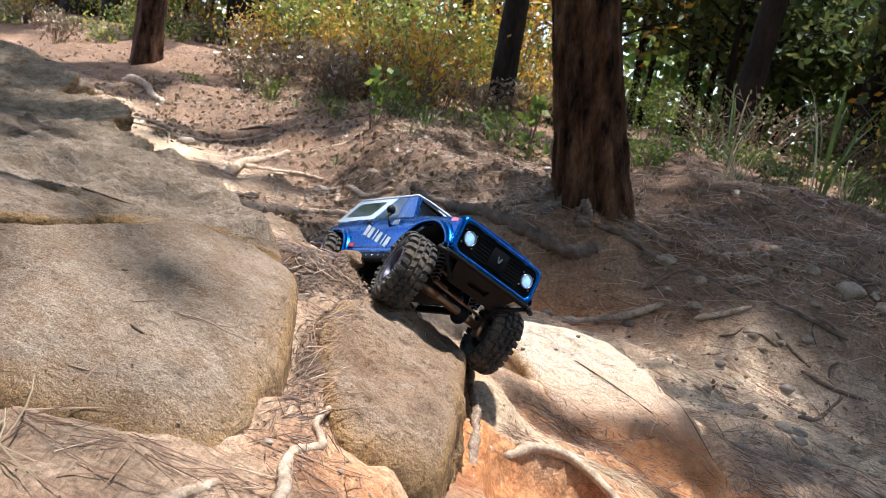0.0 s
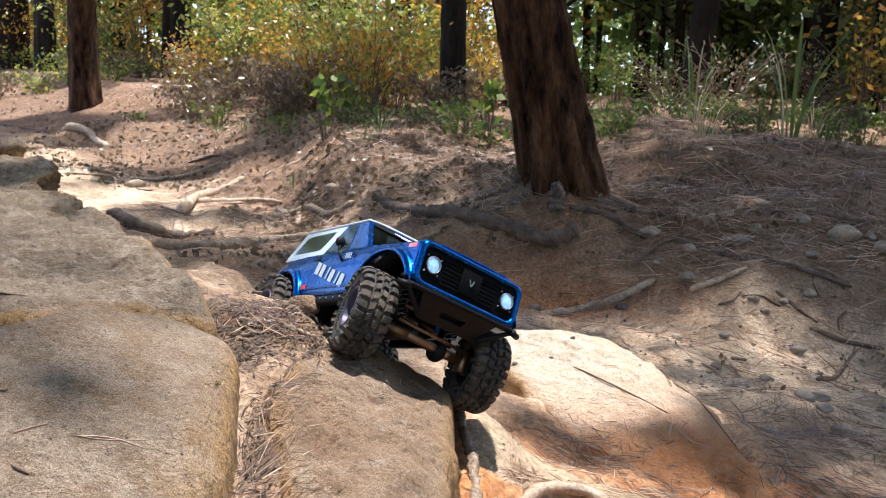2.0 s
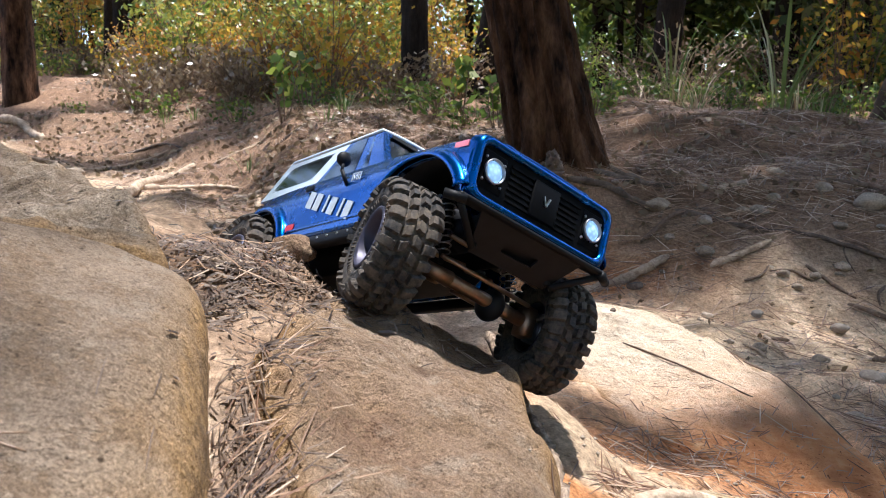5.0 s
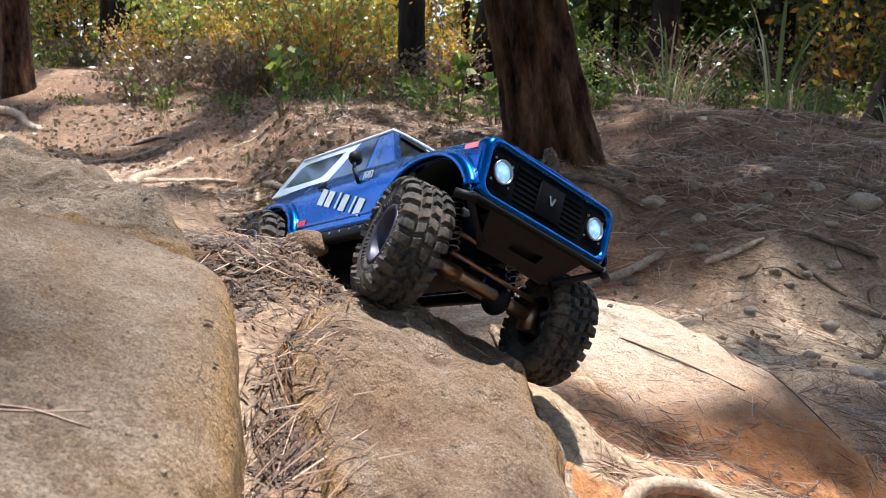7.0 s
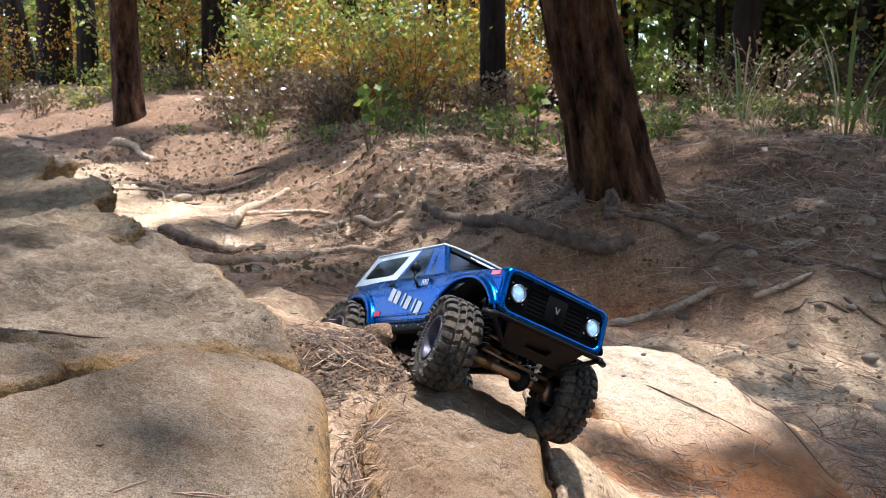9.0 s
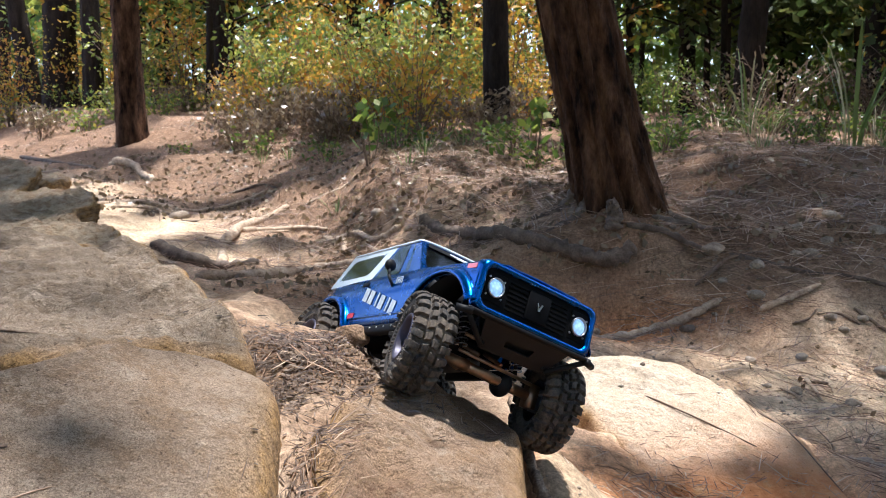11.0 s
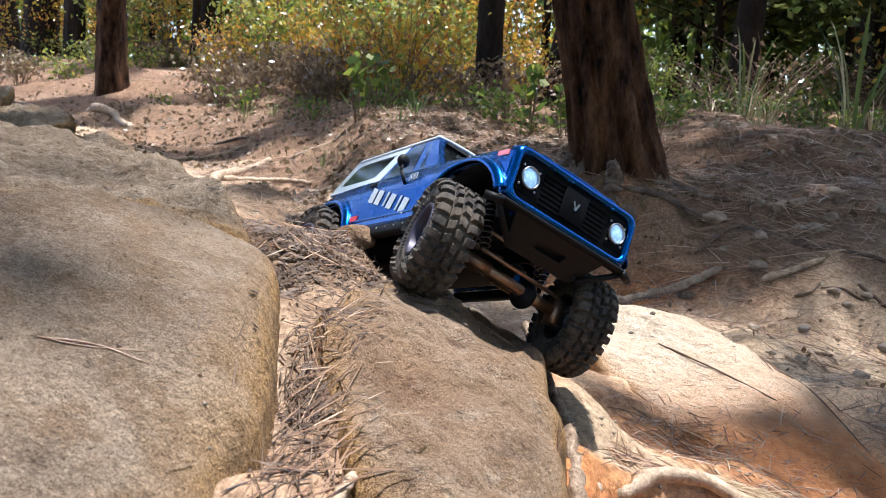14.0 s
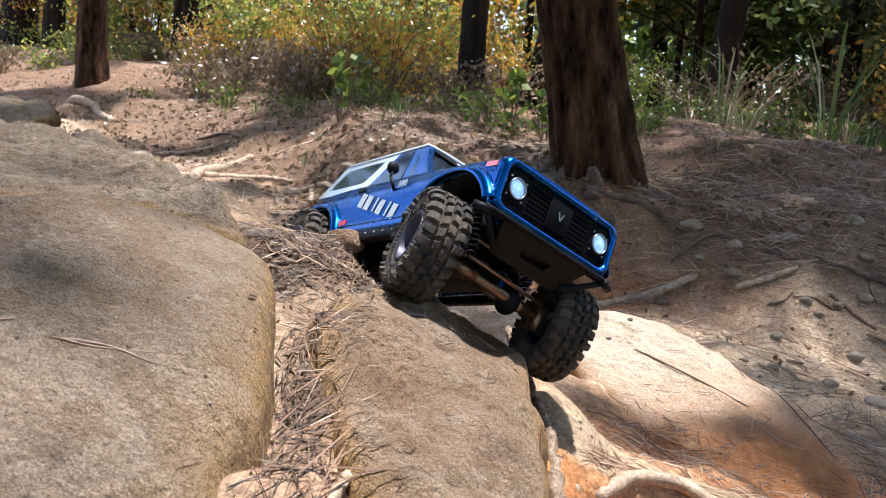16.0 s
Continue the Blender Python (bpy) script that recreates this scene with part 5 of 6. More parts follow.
def rubber():
    m, nt, b = shader("dusty_rubber", 0.85, spec=0.3)
    n, f = noise_of(nt, 28.0, 6, 0.7), noise_of(nt, 220.0, 3, 0.7)
    dust = ramp(nt, maths(nt, "ADD", maths(nt, "MULTIPLY", n, 0.7), maths(nt, "MULTIPLY", f, 0.3)), [(0.40, (0, 0, 0)), (0.66, (1, 1, 1))])
    nt.links.new(mix(nt, (0.022, 0.022, 0.023), (0.135, 0.105, 0.078), dust), b.inputs["Base Color"])
    bump(nt, b, f, 0.4, 0.0008)
    return m


def glass(name, tint, gloss=0.12):
    m, nt, b = shader(name, 0.05)
    tr = nt.nodes.new("ShaderNodeBsdfTransparent")
    tr.inputs[0].default_value = (*tint, 1)
    gl = nt.nodes.new("ShaderNodeBsdfGlossy")
    gl.inputs["Roughness"].default_value = 0.06
    fr = nt.nodes.new("ShaderNodeFresnel")
    fr.inputs[0].default_value = 1.5
    mx = nt.nodes.new("ShaderNodeMixShader")
    nt.links.new(maths(nt, "ADD", fr.outputs[0], gloss, True), mx.inputs[0])
    nt.links.new(tr.outputs[0], mx.inputs[1])
    nt.links.new(gl.outputs[0], mx.inputs[2])
    nt.links.new(mx.outputs[0], nt.nodes["Material Output"].inputs[0])
    return m


def lamp_glow():
    m, nt, b = shader("lit_led_lens", 0.1)
    n = nt.nodes.new("ShaderNodeTexVoronoi")
    n.inputs["Scale"].default_value = 260.0
    co = nt.nodes.new("ShaderNodeTexCoord")
    nt.links.new(co.outputs["Object"], n.inputs["Vector"])
    b.inputs["Base Color"].default_value = (0.3, 0.42, 0.55, 1)
    b.inputs["Emission Color"].default_value = (0.35, 0.62, 1.0, 1)
    nt.links.new(ramp(nt, n.outputs["Distance"], [(0.1, (0.34, 0.34, 0.34)), (0.6, (0.13, 0.13, 0.13))]), b.inputs["Emission Strength"])
    return m


M_RUBBER = rubber()
M_GLASS = glass("clear_window", (0.36, 0.38, 0.39), 0.02)
M_LED = lamp_glow()


def box(bm, cx, cy, cz, sx, sy, sz, turn=None, taper=1.0):
    """A box; taper narrows its upper face."""
    m = Matrix.Translation((cx, cy, cz)) @ (turn or Matrix())
    v = bmesh.ops.create_cube(bm, size=1.0)["verts"]
    for q in v:
        k = taper if q.co.z > 0 else 1.0
        q.co = m @ Vector((q.co.x * sx * k, q.co.y * sy * k, q.co.z * sz))
    return v


def rounded(bm, width, segments=2):
    bmesh.ops.bevel(bm, geom=bm.edges[:], offset=width, segments=segments, affect="EDGES", profile=0.5)
    return bm


def rod(bm, a, b, r, sides=10, r2=None):
    """A round bar from a to b."""
    a, b = Vector(a), Vector(b)
    m = Matrix.Translation((a + b) / 2) @ (b - a).to_track_quat("Z", "Y").to_matrix().to_4x4()
    bmesh.ops.create_cone(bm, cap_ends=True, segments=sides, radius1=r, radius2=r if r2 is None else r2, depth=(b - a).length, matrix=m)


def lathe(bm, profile, sides=48, axis="y", start=0.0):
    """Turns (radius, offset) pairs about the y axis."""
    rings = []
    for r, o in profile:
        rings.append([bm.verts.new((r * math.cos(2 * math.pi * k / sides), o, r * math.sin(2 * math.pi * k / sides))) for k in range(sides)])
    for p, q in zip(rings, rings[1:]):
        for k in range(sides):
            bm.faces.new((p[k], p[(k + 1) % sides], q[(k + 1) % sides], q[k]))
    return rings


def patch(bm, grid):
    """A surface through rows of points."""
    rows = [[bm.verts.new(p) for p in row] for row in grid]
    for a, b in zip(rows, rows[1:]):
        for k in range(len(a) - 1):
            bm.faces.new((a[k], a[k + 1], b[k + 1], b[k]))
    return rows


def thicken(bm, depth):
    bmesh.ops.recalc_face_normals(bm, faces=bm.faces)
    bmesh.ops.solidify(bm, geom=bm.faces[:], thickness=depth)
    bmesh.ops.recalc_face_normals(bm, faces=bm.faces)
    return bm


CAR_AT = Matrix(((0.5696, 0.7825, 0.2513, 0.0137), (-0.7941, 0.4451, 0.4138, 1.5436), (0.2119, -0.4353, 0.8750, 0.7061), (0, 0, 0, 1)))
car = thing("toy_truck", "blue radio-controlled crawler truck with white hardtop, tilted on the rocks", "toy car", at=CAR_AT)
FRONT, REAR, ARCH = 0.1555, -0.1565, 0.066


def half_width(x, z):
    """Half the body's width at a station and height."""
    w = 0.0945 - 0.010 * rise(np.array((z - 0.070) / 0.03)) - 0.004 * rise(np.array((0.03 - z) / 0.03))
    return float(w - 0.004 * rise(np.array((x - 0.17) / 0.06)) - 0.006 * rise(np.array((-0.17 - x) / 0.05)))


def belt(x):
    return 0.097 - 0.007 * float(rise(np.array((x - 0.06) / 0.17))) - 0.004 * float(rise(np.array((-0.1 - x) / 0.12)))


def sill(x):
    """The body's lower edge: the sill, lifted over the wheels."""
    low = 0.018 + 0.012 * float(rise(np.array((abs(x) - 0.15) / 0.05)))
    for cx, cz, r in ((FRONT, 0.004, 0.072), (REAR, 0.0, 0.066)):
        d = r * r - (x - cx) ** 2
        if d > 0:
            low = max(low, cz + math.sqrt(d))
    return min(low, belt(x) - 0.016)


for side in (-1, 1):
    bm = bmesh.new()
    xs = np.linspace(-0.215, 0.226, 150)
    patch(bm, [[(x, side * half_width(x, z), z) for z in np.linspace(sill(x), belt(x), 12)] for x in xs])
    part("side_panel", thicken(bm, 0.0016), M_BLUE, car)
    for cx, cz, r in ((FRONT, 0.004, 0.072), (REAR, 0.0, 0.066)):
        bm = bmesh.new()
        rows = []
        for a in np.linspace(radians(24 if cx > 0 else 14), radians(168), 40):
            row = []
            for k, (dr, out) in enumerate(((-0.001, 0.0055), (0.0005, 0.0075), (0.004, 0.0078), (0.008, 0.0055), (0.013, 0.0))):
                x, z = cx + (r + dr) * math.cos(a), min(cz + (r + dr) * math.sin(a), belt(cx) - 0.004)
                row.append((x, side * (half_width(min(x, 0.226), z) + out), z))
            rows.append(row)
        patch(bm, rows)
        part("fender_flare", thicken(bm, 0.0012), M_BLUE, car)
    # dark inner wheel wells
    for cx in (FRONT, REAR):
        bm = bmesh.new()
        patch(bm, [[(cx + 0.073 * math.cos(a), side * y, 0.004 + min(0.073 * math.sin(a), 0.076)) for y in (0.088, 0.045)] for a in np.linspace(radians(26), radians(154), 20)])
        part("wheel_well", thicken(bm, 0.001), M_BLACK, car)

# hood, cowl, tail and bed floor
bm = bmesh.new()
patch(bm, [[(x, s * half_width(x, belt(x)), belt(x) + 0.0065 * (1 - s * s) ** 0.6 + 0.0015 * math.exp(-((abs(s) - 0.62) / 0.07) ** 2)) for s in np.linspace(-1, 1, 33)] for x in np.linspace(0.062, 0.226, 24)])
part("hood", thicken(bm, 0.0016), M_BLUE, car)
bm = bmesh.new()
patch(bm, [[(x, s * 0.056 * (1 - 0.18 * (x - 0.066) / 0.14), belt(x) + 0.0086 + 0.0015 * (1 - s * s)) for s in np.linspace(-1, 1, 15)] for x in np.linspace(0.068, 0.205, 12)])
part("hood_panel", thicken(bm, 0.0015), M_WHITE, car, "white painted centre of the hood")
bm = bmesh.new()
patch(bm, [[(-0.215 - 0.003 * math.sin(math.pi * v), s * half_width(-0.215, 0.03 + v * (belt(-0.215) - 0.03)), 0.03 + v * (belt(-0.215) - 0.03)) for s in np.linspace(-1, 1, 9)] for v in np.linspace(0, 1, 8)])
part("tailgate", thicken(bm, 0.0016), M_BLUE, car)


def round_rect(w, h, r, n=8):
    """Points round a rounded rectangle in y and z."""
    out = []
    for cy, cz, a0 in ((w - r, h - r, 0), (-(w - r), h - r, 90), (-(w - r), -(h - r), 180), (w - r, -(h - r), 270)):
        for k in range(n + 1):
            a = radians(a0 + 90 * k / n)
            out.append((cy + r * math.cos(a), cz + r * math.sin(a)))
    return out


# front: blue surround, black grille with bars, lamps
FZ = 0.0605
bm = bmesh.new()
rings = []
for x, w, h, r in ((0.219, 0.0905, 0.0325, 0.010), (0.228, 0.0900, 0.0320, 0.012), (0.2325, 0.0880, 0.0300, 0.012), (0.2335, 0.0850, 0.0270, 0.012), (0.2315, 0.0825, 0.0245, 0.011), (0.2255, 0.0815, 0.0235, 0.010)):
    rings.append([bm.verts.new((x, y, FZ + z)) for y, z in round_rect(w, h, r)])
for p, q in zip(rings, rings[1:]):
    for k in range(len(p)):
        bm.faces.new((p[k], p[(k + 1) % len(p)], q[(k + 1) % len(p)], q[k]))
bmesh.ops.recalc_face_normals(bm, faces=bm.faces)
part("grille_surround", bm, M_BLUE, car)
bm = bmesh.new()
bm.faces.new([bm.verts.new((0.2262, y, FZ + z)) for y, z in round_rect(0.0822, 0.0242, 0.010)])
grille = part("grille", thicken(bm, 0.002), M_GRILLE, car, "satin black grille panel", smooth=False)
for k in range(7):
    bm = bmesh.new()
    box(bm, 0.2285, 0, FZ - 0.0165 + 0.0055 * k, 0.003, 0.092, 0.0024)
    part("grille_bar", bm, M_GRILLE, grille, smooth=False)
bm = bmesh.new()
box(bm, 0.2295, 0, FZ, 0.004, 0.034, 0.036)
part("badge_plate", rounded(bm, 0.001), M_GRILLE, grille)
for s in (-1, 1):
    bm = bmesh.new()
    box(bm, 0.2325, s * 0.0022, FZ + 0.001, 0.002, 0.0017, 0.0095, pose(0, 0, 0, -s * 22))
    part("badge", bm, M_STEEL, grille, "small pale emblem", smooth=False)
for s in (-1, 1):
    y = s * 0.0655
    bm = bmesh.new()
    box(bm, 0.2275, y, FZ + 0.001, 0.003, 0.028, 0.037)
    lamp = part("headlight", rounded(bm, 0.0012), M_GRILLE, car, "lit round headlight with LED glow")
    bm = bmesh.new()
    lathe(bm, [(0.0105, 0.0), (0.0118, 0.0015), (0.0120, 0.004), (0.0108, 0.005), (0.0102, 0.003)], 32)
    bmesh.ops.transform(bm, verts=bm.verts, matrix=pose(0.2285, y, FZ + 0.001, 0, 0, -90))
    part("rim", bm, M_STEEL, lamp)
    bm = bmesh.new()
    bmesh.ops.create_uvsphere(bm, u_segments=24, v_segments=12, radius=0.0104, matrix=Matrix.LocRotScale((0.2292, y, FZ + 0.001), None, (0.34, 1, 1)))
    part("lens", bm, M_LED, lamp)
    for a in (45, 135, 225, 315):
        bm = bmesh.new()
        rod(bm, (0.2285, y + 0.0155 * math.cos(radians(a)), FZ + 0.001 + 0.0155 * math.sin(radians(a))), (0.2305, y + 0.0155 * math.cos(radians(a)), FZ + 0.001 + 0.0155 * math.sin(radians(a))), 0.0013, 8)
        part("screw", bm, M_STEEL, lamp)

# cabin
TOP, LOW = 0.154, 0.095


def side_point(side, x, v, out=0.0):
    """A point of the cabin's side: v runs from the belt line to the roof."""
    return Vector((x, side * (0.0845 - 0.0145 * v + out), LOW + v * (TOP - LOW)))


def opening(name, outer, inner, material, at, parent, depth=0.0024, label=""):
    """A four-sided frame round a four-sided hole, with rounded inner corners."""
    bm = bmesh.new()
    ring_o, ring_i = [], []
    n = 10
    for k in range(4):
        o0, o1 = Vector(outer[k]), Vector(outer[(k + 1) % 4])
        i0, i1 = Vector(inner[k]), Vector(inner[(k + 1) % 4])
        mid = sum((Vector(i) for i in inner), Vector((0, 0))) / 4
        for j in range(n):
            f = j / n
            p = i0.lerp(i1, f)
            corner = 0.10 * math.exp(-min(f, 1 - f) * 14)
            ring_o.append(bm.verts.new(at(*o0.lerp(o1, f))))
            ring_i.append(bm.verts.new(at(*p.lerp(mid, corner))))
    m = len(ring_o)
    for k in range(m):
        bm.faces.new((ring_o[k], ring_o[(k + 1) % m], ring_i[(k + 1) % m], ring_i[k]))
    ob = part(name, thicken(bm, depth), material, parent, label, smooth=False)
    bm = bmesh.new()
    bm.faces.new([bm.verts.new(at(*Vector(i).lerp(mid, -0.01))) for i in inner])
    g = part("pane", thicken(bm, 0.0006), M_GLASS, ob, "clear plastic window", smooth=False)
    g.visible_shadow = False
    return ob


for side in (-1, 1):
    at = lambda x, v, s=side: side_point(s, x, v)
    opening("hardtop_side", ((-0.209, 0), (-0.072, 0), (-0.040, 1), (-0.184, 1)), ((-0.190, 0.20), (-0.093, 0.20), (-0.070, 0.80), (-0.171, 0.80)), M_WHITE, at, car, label="white hardtop side")
    opening("door_frame", ((-0.072, 0), (0.020, 0), (0.001, 1), (-0.040, 1)), ((-0.061, 0.04), (0.010, 0.04), (-0.005, 0.90), (-0.031, 0.90)), M_BLUE, at, car)
    opening("vent_frame", ((0.020, 0), (0.068, 0), (0.020, 1), (0.001, 1)), ((0.024, 0.05), (0.036, 0.05), (0.011, 0.88), (0.008, 0.88)), M_BLUE, at, car)
    # door mirror on the belt line
    bm = bmesh.new()
    rod(bm, side_point(side, 0.022, -0.36, 0.004), side_point(side, 0.018, -0.12, 0.016), 0.0022, 8)
    rod(bm, side_point(side, 0.018, -0.12, 0.016), side_point(side, 0.012, 0.08, 0.017), 0.0018, 8)
    mirror = part("door_mirror", bm, M_BLACK, car, "round black door mirror")
    bm = bmesh.new()
    bmesh.ops.create_uvsphere(bm, u_segments=20, v_segments=12, radius=0.0085, matrix=Matrix.LocRotScale(side_point(side, 0.011, 0.14, 0.018), None, (0.7, 1, 1)))
    part("mirror_head", bm, M_BLACK, mirror)
    # door handle, seams and step bar
    bm = bmesh.new()
    box(bm, -0.058, side * 0.0945, 0.083, 0.016, 0.003, 0.006)
    part("door_handle", rounded(bm, 0.001), M_BLACK, car)
    bm = bmesh.new()
    box(bm, -0.005, side * 0.094, 0.010, 0.165, 0.012, 0.013)
    bar = part("rock_slider", rounded(bm, 0.003), M_BLACK, car, "black plastic side step")
    for k in range(8):
        bm = bmesh.new()
        rod(bm, (-0.075 + 0.02 * k, side * 0.0995, 0.012), (-0.075 + 0.02 * k, side * 0.1008, 0.012), 0.0015, 8)
        part("screw", bm, M_STEEL, bar)
    # raised swage line above the sill
    bm = bmesh.new()
    patch(bm, [[(x, side * (half_width(x, z) + o), z) for z, o in ((0.030, 0.0), (0.0325, 0.0016), (0.035, 0.0))] for x in np.linspace(-0.082, 0.078, 20)])
    part("swage_line", bm, M_BLUE, car)
    # door livery: six slanted white blocks, framed engine badge, red and pink marks
    for k in range(6):
        bm = bmesh.new()
        x, z = -0.046 + 0.0175 * k, 0.066 - 0.0050 * k
        w = 0.0045 if k in (2, 4) else 0.0138
        x += 0.003 if k in (2, 4) else 0.0
        y = half_width(x, z) + 0.0008
        box(bm, x, side * y, z, w, 0.0008, 0.020, pose(0, 0, 0, 0, 16, 0))
        part("door_decal", bm, M_DECAL, car, "white block of the door lettering", smooth=False)
    bm = bmesh.new()
    box(bm, -0.079, side * (half_width(-0.079, 0.036) + 0.0008), 0.0365, 0.019, 0.0008, 0.0085)
    part("red_decal", bm, M_RED, car, "small red mark", smooth=False)
    bm = bmesh.new()
    box(bm, 0.205, side * (half_width(0.205, 0.083) + 0.001), 0.0835, 0.020, 0.0012, 0.006, pose(0, 0, 0, 0, 3))
    part("side_marker", bm, M_PINK, car, "pink side marker", smooth=False)
    for dx, dz, sx, sz in ((0, 0.0055, 0.017, 0.0012), (0, -0.0055, 0.017, 0.0012), (-0.008, 0, 0.0012, 0.011), (0.008, 0, 0.0012, 0.011)):
        bm = bmesh.new()
        box(bm, 0.036 + dx, side * (half_width(0.036, 0.08) + 0.001), 0.080 + dz, sx, 0.0008, sz)
        part("badge_frame", bm, M_DECAL, car, smooth=False)
    cu = bpy.data.curves.new("engine_badge", "FONT")
    cu.body, cu.size, cu.align_x, cu.align_y, cu.extrude = "V8", 0.0105, "CENTER", "CENTER", 0.0003
    cu.materials.append(M_DECAL)
    txt = new("engine_badge", cu)
    txt.parent = car
    txt.matrix_local = pose(0.036, side * (half_width(0.036, 0.08) + 0.0012), 0.080, 90, 0, 0 if side < 0 else 180)

# roof
bm = bmesh.new()
patch(bm, [[(x, s * (0.0725 - 0.004 * (x < -0.18)), TOP + 0.0065 * (1 - abs(s) ** 3) * (1 - abs((x + 0.082) / 0.12) ** 6 * 0.9) - 0.001) for s in np.linspace(-1, 1, 25)] for x in np.linspace(-0.186, 0.0235, 30)])
part("roof", thicken(bm, 0.003), M_WHITE, car, "white hardtop roof")


def slope_front(s, v):
    """A point of the windscreen: s across, v from the cowl to the roof."""
    return Vector((0.0685 - 0.0475 * v, s * (0.0840 - 0.0145 * v), LOW + 0.003 + v * (TOP - LOW - 0.003)))


opening("windscreen_frame", ((-1, 0), (1, 0), (1, 1), (-1, 1)), ((-0.90, 0.05), (0.90, 0.05), (0.90, 0.92), (-0.90, 0.92)), M_BLUE, slope_front, car)
opening("rear_window_frame", ((-1, 0), (1, 0), (1, 1), (-1, 1)), ((-0.8, 0.2), (0.8, 0.2), (0.8, 0.85), (-0.8, 0.85)), M_WHITE, lambda s, v: Vector((-0.2085 + 0.0235 * v, s * (0.084 - 0.0145 * v), LOW + v * (TOP - LOW))), car)
bm = bmesh.new()
bm.faces.new([bm.verts.new(slope_front(s, v) + Vector((0.0012, 0, 0.001))) for s, v in ((-0.86, 0.80), (0.86, 0.80), (0.86, 0.91), (-0.86, 0.91))])
part("sun_band", thicken(bm, 0.0006), M_BLACK, car, "black band across the windscreen", smooth=False)
for k, (v, w) in enumerate(((0.865, 0.36), (0.825, 0.2))):
    bm = bmesh.new()
    bm.faces.new([bm.verts.new(slope_front(s, u) + Vector((0.0022, 0, 0.0016))) for s, u in ((-w, v - 0.02 + 0.008 * k), (w, v - 0.02 + 0.008 * k), (w, v + 0.02 - 0.008 * k), (-w, v + 0.02 - 0.008 * k))])
    part("windscreen_decal", thicken(bm, 0.0004), M_DECAL, car, "white strip on the windscreen band", smooth=False)
for s in (-0.35, 0.3):
    bm = bmesh.new()
    rod(bm, slope_front(s, 0.02) + Vector((0.003, 0, 0.001)), slope_front(s - 0.42, 0.10) + Vector((0.0035, 0, 0.001)), 0.0009, 6)
    part("wiper", bm, M_BLACK, car)

# interior
bm = bmesh.new()
box(bm, -0.06, 0, 0.058, 0.27, 0.150, 0.03)
interior = part("interior_tray", rounded(bm, 0.003), M_INSIDE, car, "dark cab floor")
for y in (-0.035, 0.035):
    bm = bmesh.new()
    box(bm, -0.03, y, 0.078, 0.045, 0.042, 0.016)
    box(bm, -0.056, y, 0.102, 0.012, 0.042, 0.045, pose(0, 0, 0, 0, -10))
    part("seat", rounded(bm, 0.004), M_INSIDE, interior)
bm = bmesh.new()
box(bm, 0.045, 0, 0.088, 0.022, 0.148, 0.018)
part("dashboard", rounded(bm, 0.004), M_INSIDE, interior)
bm = bmesh.new()
lathe(bm, [(0.0135, 0.001), (0.015, 0.0), (0.0135, -0.001), (0.012, 0.0), (0.0135, 0.001)], 24)
bmesh.ops.transform(bm, verts=bm.verts, matrix=pose(0.022, 0.035, 0.099, 0, 0, 90) @ pose(0, 0, 0, 25))
part("steering_wheel", bm, M_BLACK, interior)

# bumper with slot, end tubes and brackets
bm = bmesh.new()
opening_at = lambda a, b: Vector((0.228 - 0.030 * b, a * (0.066 - 0.018 * b), 0.026 - 0.030 * b))
rows_o = [bm.verts.new(opening_at(*p)) for p in ((-1, 0), (1, 0), (1, 1), (-1, 1))]
rows_i = [bm.verts.new(opening_at(*p)) for p in ((-0.36, 0.42), (0.36, 0.42), (0.36, 0.66), (-0.36, 0.66))]
for k in range(4):
    bm.faces.new((rows_o[k], rows_o[(k + 1) % 4], rows_i[(k + 1) % 4], rows_i[k]))
bumper = part("bumper", thicken(bm, 0.003), M_BLACK, car, "black bumper plate with a winch slot", smooth=False)
bm = bmesh.new()
box(bm, 0.200, 0, 0.012, 0.004, 0.056, 0.022, pose(0, 0, 0, 0, 45))
part("winch_backing", bm, M_BLACK, bumper, smooth=False)
bm = bmesh.new()
box(bm, 0.226, 0, 0.027, 0.014, 0.192, 0.005)
part("bumper_lip", rounded(bm, 0.002), M_BLACK, bumper)
for s in (-1, 1):
    bm = bmesh.new()
    rod(bm, (0.228, s * 0.094, 0.026), (0.205, s * 0.050, -0.002), 0.0035, 10)
    rod(bm, (0.232, s * 0.088, 0.024), (0.222, s * 0.106, 0.024), 0.0045, 12)
    part("bumper_tube", bm, M_BLACK, bumper)
    bm = bmesh.new()
    rod(bm, (0.205, s * 0.048, 0.0), (0.165, s * 0.036, 0.045), 0.0035, 8)
    part("bumper_brace", bm, M_BLACK, bumper)

# chassis
for s in (-1, 1):
    bm = bmesh.new()
    box(bm, 0.0, s * 0.034, 0.030, 0.40, 0.004, 0.022)
    part("chassis_rail", rounded(bm, 0.001, 1), M_BLACK, car)
# skid plate, enlarged to a black block that stands in for underbody shade
bm = bmesh.new()
box(bm, 0.0, 0, 0.010, 0.19, 0.088, 0.026, None, 1.15)
part("skid_plate_fill", rounded(bm, 0.003), M_BLACK, car)
bm = bmesh.new()
rod(bm, (0.02, 0, 0.034), (0.07, 0, 0.034), 0.018, 20)
part("motor", bm, M_BLACK, car)
bm = bmesh.new()
box(bm, 0.06, -0.02, 0.045, 0.04, 0.025, 0.03)
part("steering_servo", rounded(bm, 0.002), M_BLACK, car)


